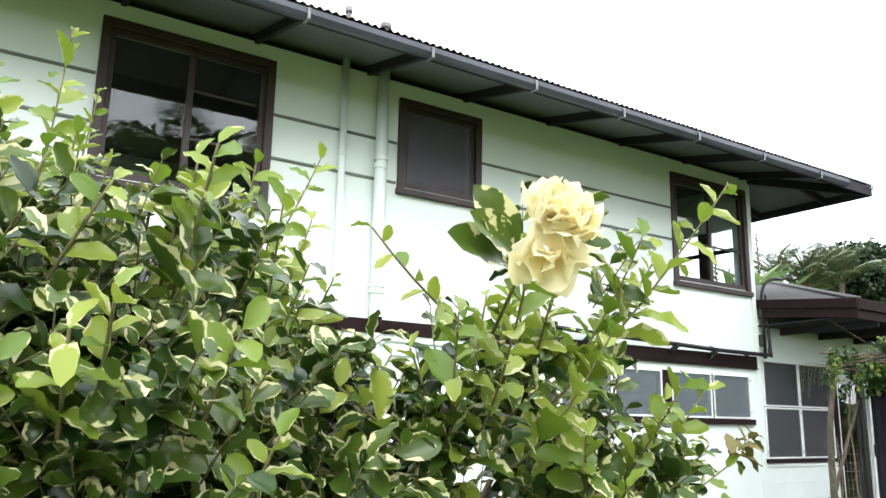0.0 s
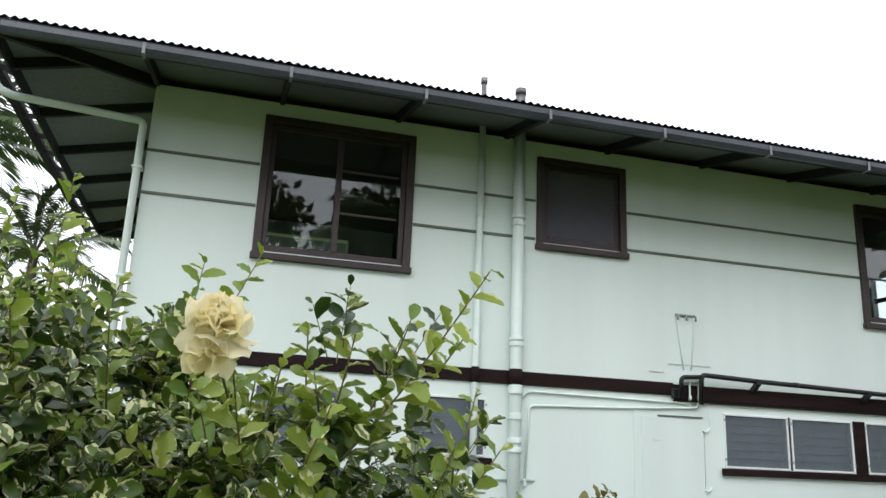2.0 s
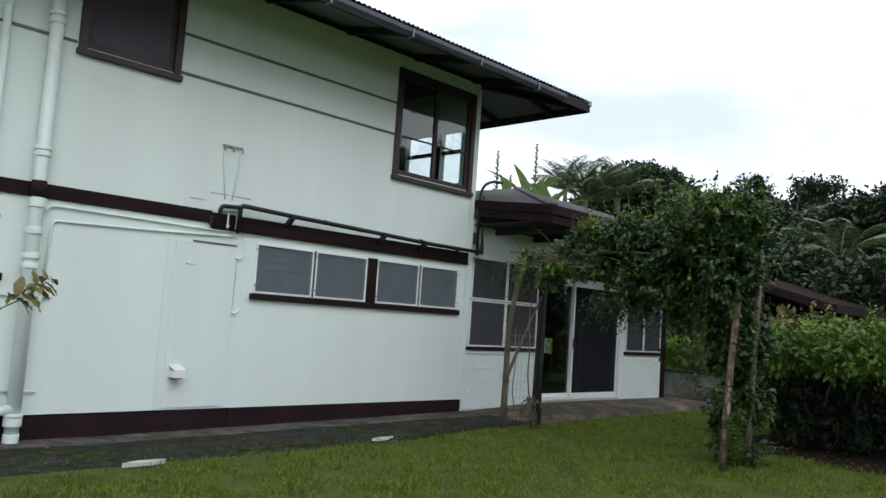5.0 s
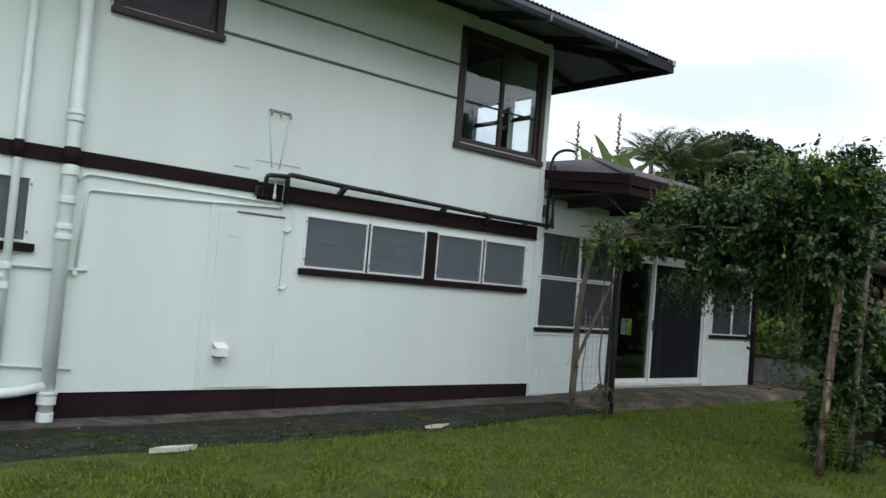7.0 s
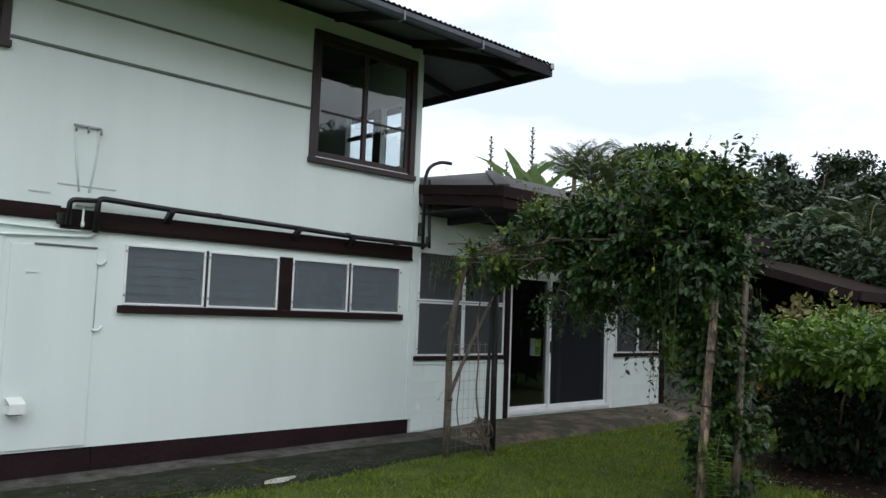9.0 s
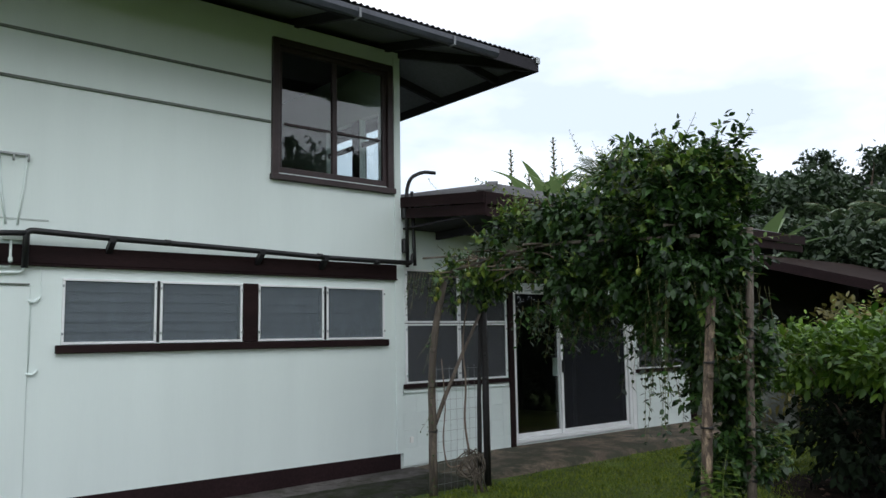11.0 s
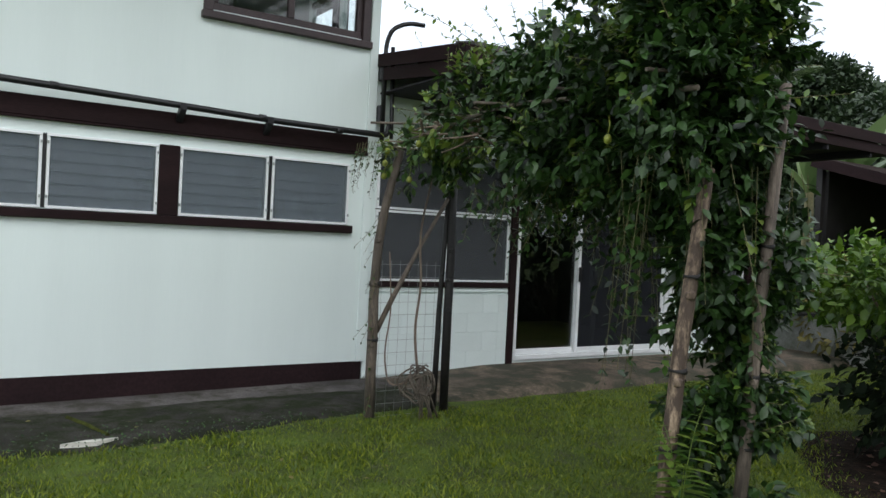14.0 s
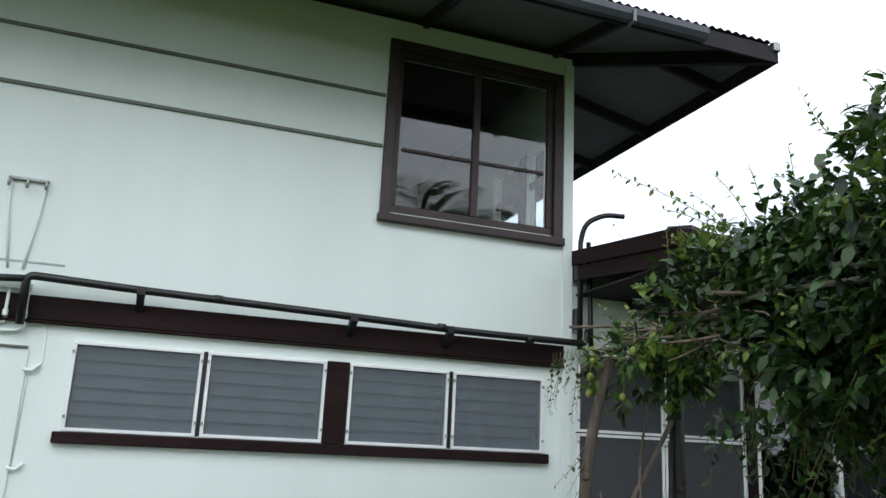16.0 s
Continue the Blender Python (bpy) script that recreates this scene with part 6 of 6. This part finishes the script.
for th, d in ((76, 15), (66, 20)):
    x, y, z = off(th, d)
    bush("garden_shrub", (x, y, z), [((x, y, 0.9), (1.3, 1.2, 0.9)), ((x + 1.0, y - 0.9, 0.9), (1.1, 1.0, 0.85))], 70, 0.16, M_LEAF_HEDGE, "green shrub beyond the garden", 6, 0.12)

# house on the hill and its wires
hx, hy, hz = off(73.6, 42)
hh = thing("hill_house", (hx, hy, hz), "small dark red house with grey roof high among trees", "house")
part("wall", boxed(hx - 2.5, hy - 2.5, hz + 2.6, hx + 2.5, hy + 2.5, hz + 4.6), M_REDWALL, hh)
bm = bmesh.new()
slab(bm, [(hx - 3.4, hy - 3.2, hz + 4.7), (hx + 3.2, hy - 3.2, hz + 4.7), (hx + 3.2, hy, hz + 5.5), (hx - 3.4, hy, hz + 5.5)], 0.12)
slab(bm, [(hx - 3.4, hy + 0.01, hz + 5.5), (hx + 3.2, hy + 0.01, hz + 5.5), (hx + 3.2, hy + 3.2, hz + 4.7), (hx - 3.4, hy + 3.2, hz + 4.7)], 0.12)
part("roof", bm, M_ROOF, hh)
for dx in (-2.4, 0, 2.4):
    for dy in (-2.4, 2.4):
        part("post", boxed(hx + dx - 0.12, hy + dy - 0.12, hz - 0.8, hx + dx + 0.12, hy + dy + 0.12, hz + 2.6), M_CEMENT, hh)
part("window", boxed(hx - 2.53, hy - 1.2, hz + 3.2, hx - 2.505, hy + 1.2, hz + 4.1), M_BLACK, hh)
part("balcony_rail", boxed(hx - 3.6, hy - 2.6, hz + 2.55, hx - 3.5, hy + 2.6, hz + 2.75), M_WHITE, hh)
bm = bmesh.new()
a, b = Vector(off(73.0, 41)) + Vector((0, 0, 4.0)), Vector(off(58, 60)) + Vector((0, 0, 3.0))
for k in range(3):
    tube(bm, [a.lerp(b, i / 12) + Vector((0, 0, 0.35 * k - 1.2 * math.sin(math.pi * i / 12))) for i in range(13)], 0.025, seg=4)
solo("power_lines", bm, M_DARKPOST, "sagging overhead wires to the hill house", "power line")

# trees across the lane, seen in the window panes
palm((5.5, -8.0, 0), 7.5, 3.4, 22, 21, "tall palm across the garden mirrored in the panes")
palm((9.5, -9.5, 0), 8.5, 3.4, 22, 22, "tall palm across the garden mirrored in the panes")
palm((12.5, -7.0, 0), 6.5, 3.0, 20, 23, "palm across the garden mirrored in the panes")
tree_mesh(31, 13.0, 4.6, 10, 0.42, M_LEAF_FAR, 28, 0.5, label="tall leafy tree across the garden", at=(-1.5, -13.0, 0), trunk=0.3)
tree_mesh(32, 12.0, 4.4, 10, 0.42, M_LEAF_FAR, 28, 0.5, label="tall leafy tree across the garden", at=(6.5, -16.0, 0), trunk=0.3)
# unseen trees and shrubs added to block the bright sky mirrored in the door
tree_mesh(33, 8.5, 4.4, 10, 0.36, M_LEAF_FAR, 40, 0.5, label="unseen leafy tree added to darken the door reflection", at=(24.0, -3.5, 0), trunk=0.3)
tree_mesh(34, 8.0, 4.2, 10, 0.36, M_LEAF_FAR, 40, 0.5, label="unseen tree added to darken the door reflection", at=(20.5, -9.5, 0), trunk=0.3)
for x, y in ((20.5, 0.2), (22.6, -2.2), (24.6, -4.6)):
    bush("garden_shrub", (x, y, 0.0), [((x, y, 1.4), (1.5, 1.5, 1.4)), ((x + 0.5, y - 0.4, 2.5), (1.3, 1.3, 1.0))], 60, 0.18, M_LEAF_HEDGE, "unseen dark green shrub added to darken the door reflection", 6, 0.14)
palm(off(-20.5, 22), 8.6, 4.2, 24, 26, "tall palm with drooping fronds beyond the house end")
palm(off(-14, 22), 6.0, 2.8, 20, 25, "palm rising beyond the house end")


# ---- lawn blades and litter ----
rng = np.random.default_rng(99)
n = 190000
gxs = rng.uniform(1.5, 15.5, n)
gys = rng.uniform(0.8, 5.75, n)
keep = (gys < np.minimum(5.25 + 0.036 * np.maximum(0, gxs - 3.0), 5.52) + 0.03 * np.sin(gxs * 3.1) + 0.04 * np.sin(gxs * 1.1 + 1) + 0.045 * rng.normal(size=n)) & (((gxs - 12.35) / 1.7) ** 2 + ((gys - 1.35) / 2.18) ** 2 > 1 + 0.12 * rng.normal(size=n))
gxs, gys = gxs[keep], gys[keep]
n = len(gxs)
W = np.stack([rng.normal(size=n) * 0.6, rng.normal(size=n) * 0.6, np.ones(n)], 1)
tuft = np.array([0.85 + 0.55 * noise.noise((x * 2.1, y * 2.1, 0)) for x, y in zip(gxs, gys)])
grass = scatter("grass", GRASS, np.stack([gxs, gys, [rise(x, 0) - 0.004 for x in gxs]], 1), W, rng.normal(size=(n, 3)) + np.array([0, -0.4, 0.4]), (0.026 + 0.034 * rng.random(n)) * tuft)
tagged(part("grass", grass, M_GRASS), "short mown grass blades", "grass", kind="stuff")
n = 260
litter = scatter("litter", LEAF1, np.stack([rng.uniform(3, 12, n), rng.uniform(2.2, 6.6, n), np.full(n, 0.045)], 1), np.stack([rng.normal(size=n), rng.normal(size=n), 0.1 * rng.normal(size=n)], 1), np.tile([0, 0, 1.0], (n, 1)) + rng.normal(size=(n, 3)) * 0.25, 0.02 + 0.03 * rng.random(n))
n2 = 420
ang, rad = rng.uniform(0, 2 * np.pi, n2), np.sqrt(rng.random(n2))
bed = scatter("bed_litter", LEAF1, np.stack([12.35 + 1.7 * rad * np.cos(ang), 1.35 + 2.2 * rad * np.sin(ang), np.full(n2, 0.066)], 1), rng.normal(size=(n2, 3)) * np.array([1, 1, 0.15]), np.tile([0, 0, 1.0], (n2, 1)) + rng.normal(size=(n2, 3)) * 0.3, 0.03 + 0.04 * rng.random(n2))
tagged(part("leaf_litter", bed, M_DRYLEAF), "brown dry leaves on the soil under the shrubs", "leaf litter", kind="stuff")
lit = part("leaf_litter", litter, M_LEAF_OLIVE)
tagged(lit, "scattered dry fallen leaves on lawn and apron", "leaf litter", kind="stuff")
n = 1500
wx = rng.uniform(2.5, 10.0, n)
weeds = scatter("weeds", LEAF1, np.stack([wx, 5.50 + 0.20 * rng.normal(size=n), np.full(n, 0.05)], 1), np.stack([rng.normal(size=n), rng.normal(size=n), 0.6 + 0.4 * rng.random(n)], 1), np.tile([0, -0.3, 1.0], (n, 1)), 0.010 + 0.018 * rng.random(n))
tagged(part("weeds", weeds, M_LEAF_VINE), "low weeds and moss along the apron edge", "weeds", kind="stuff")

# painted blocks of the annex's low wall
def block_mesh(w, h):
    bm = bmesh.new()
    box(bm, 0, -0.008, 0, w, 0.011, h, bevel=0.0014)
    return mesh_of(bm, "block")


BW, BH = 0.40, 0.20
full, halfb = block_mesh(BW - 0.0016, BH - 0.0016), block_mesh(BW / 2 - 0.0016, BH - 0.0016)
for m in (full, halfb):
    m.materials.append(M_BLOCK)
wall_a = bpy.data.objects["wall_annex"]
for xa, xb in ((9.735, 11.455), (14.14, 15.54)):
    for row in range(4):
        x = xa
        first = True
        while x < xb - 0.1:
            short = (first and row % 2) or x + BW > xb
            ob = new("block", halfb if short else full)
            ob.parent = wall_a
            ob.location = (x, Y0 - 0.001, 0.105 + row * BH)
            x += BW / 2 if short else BW
            first = False
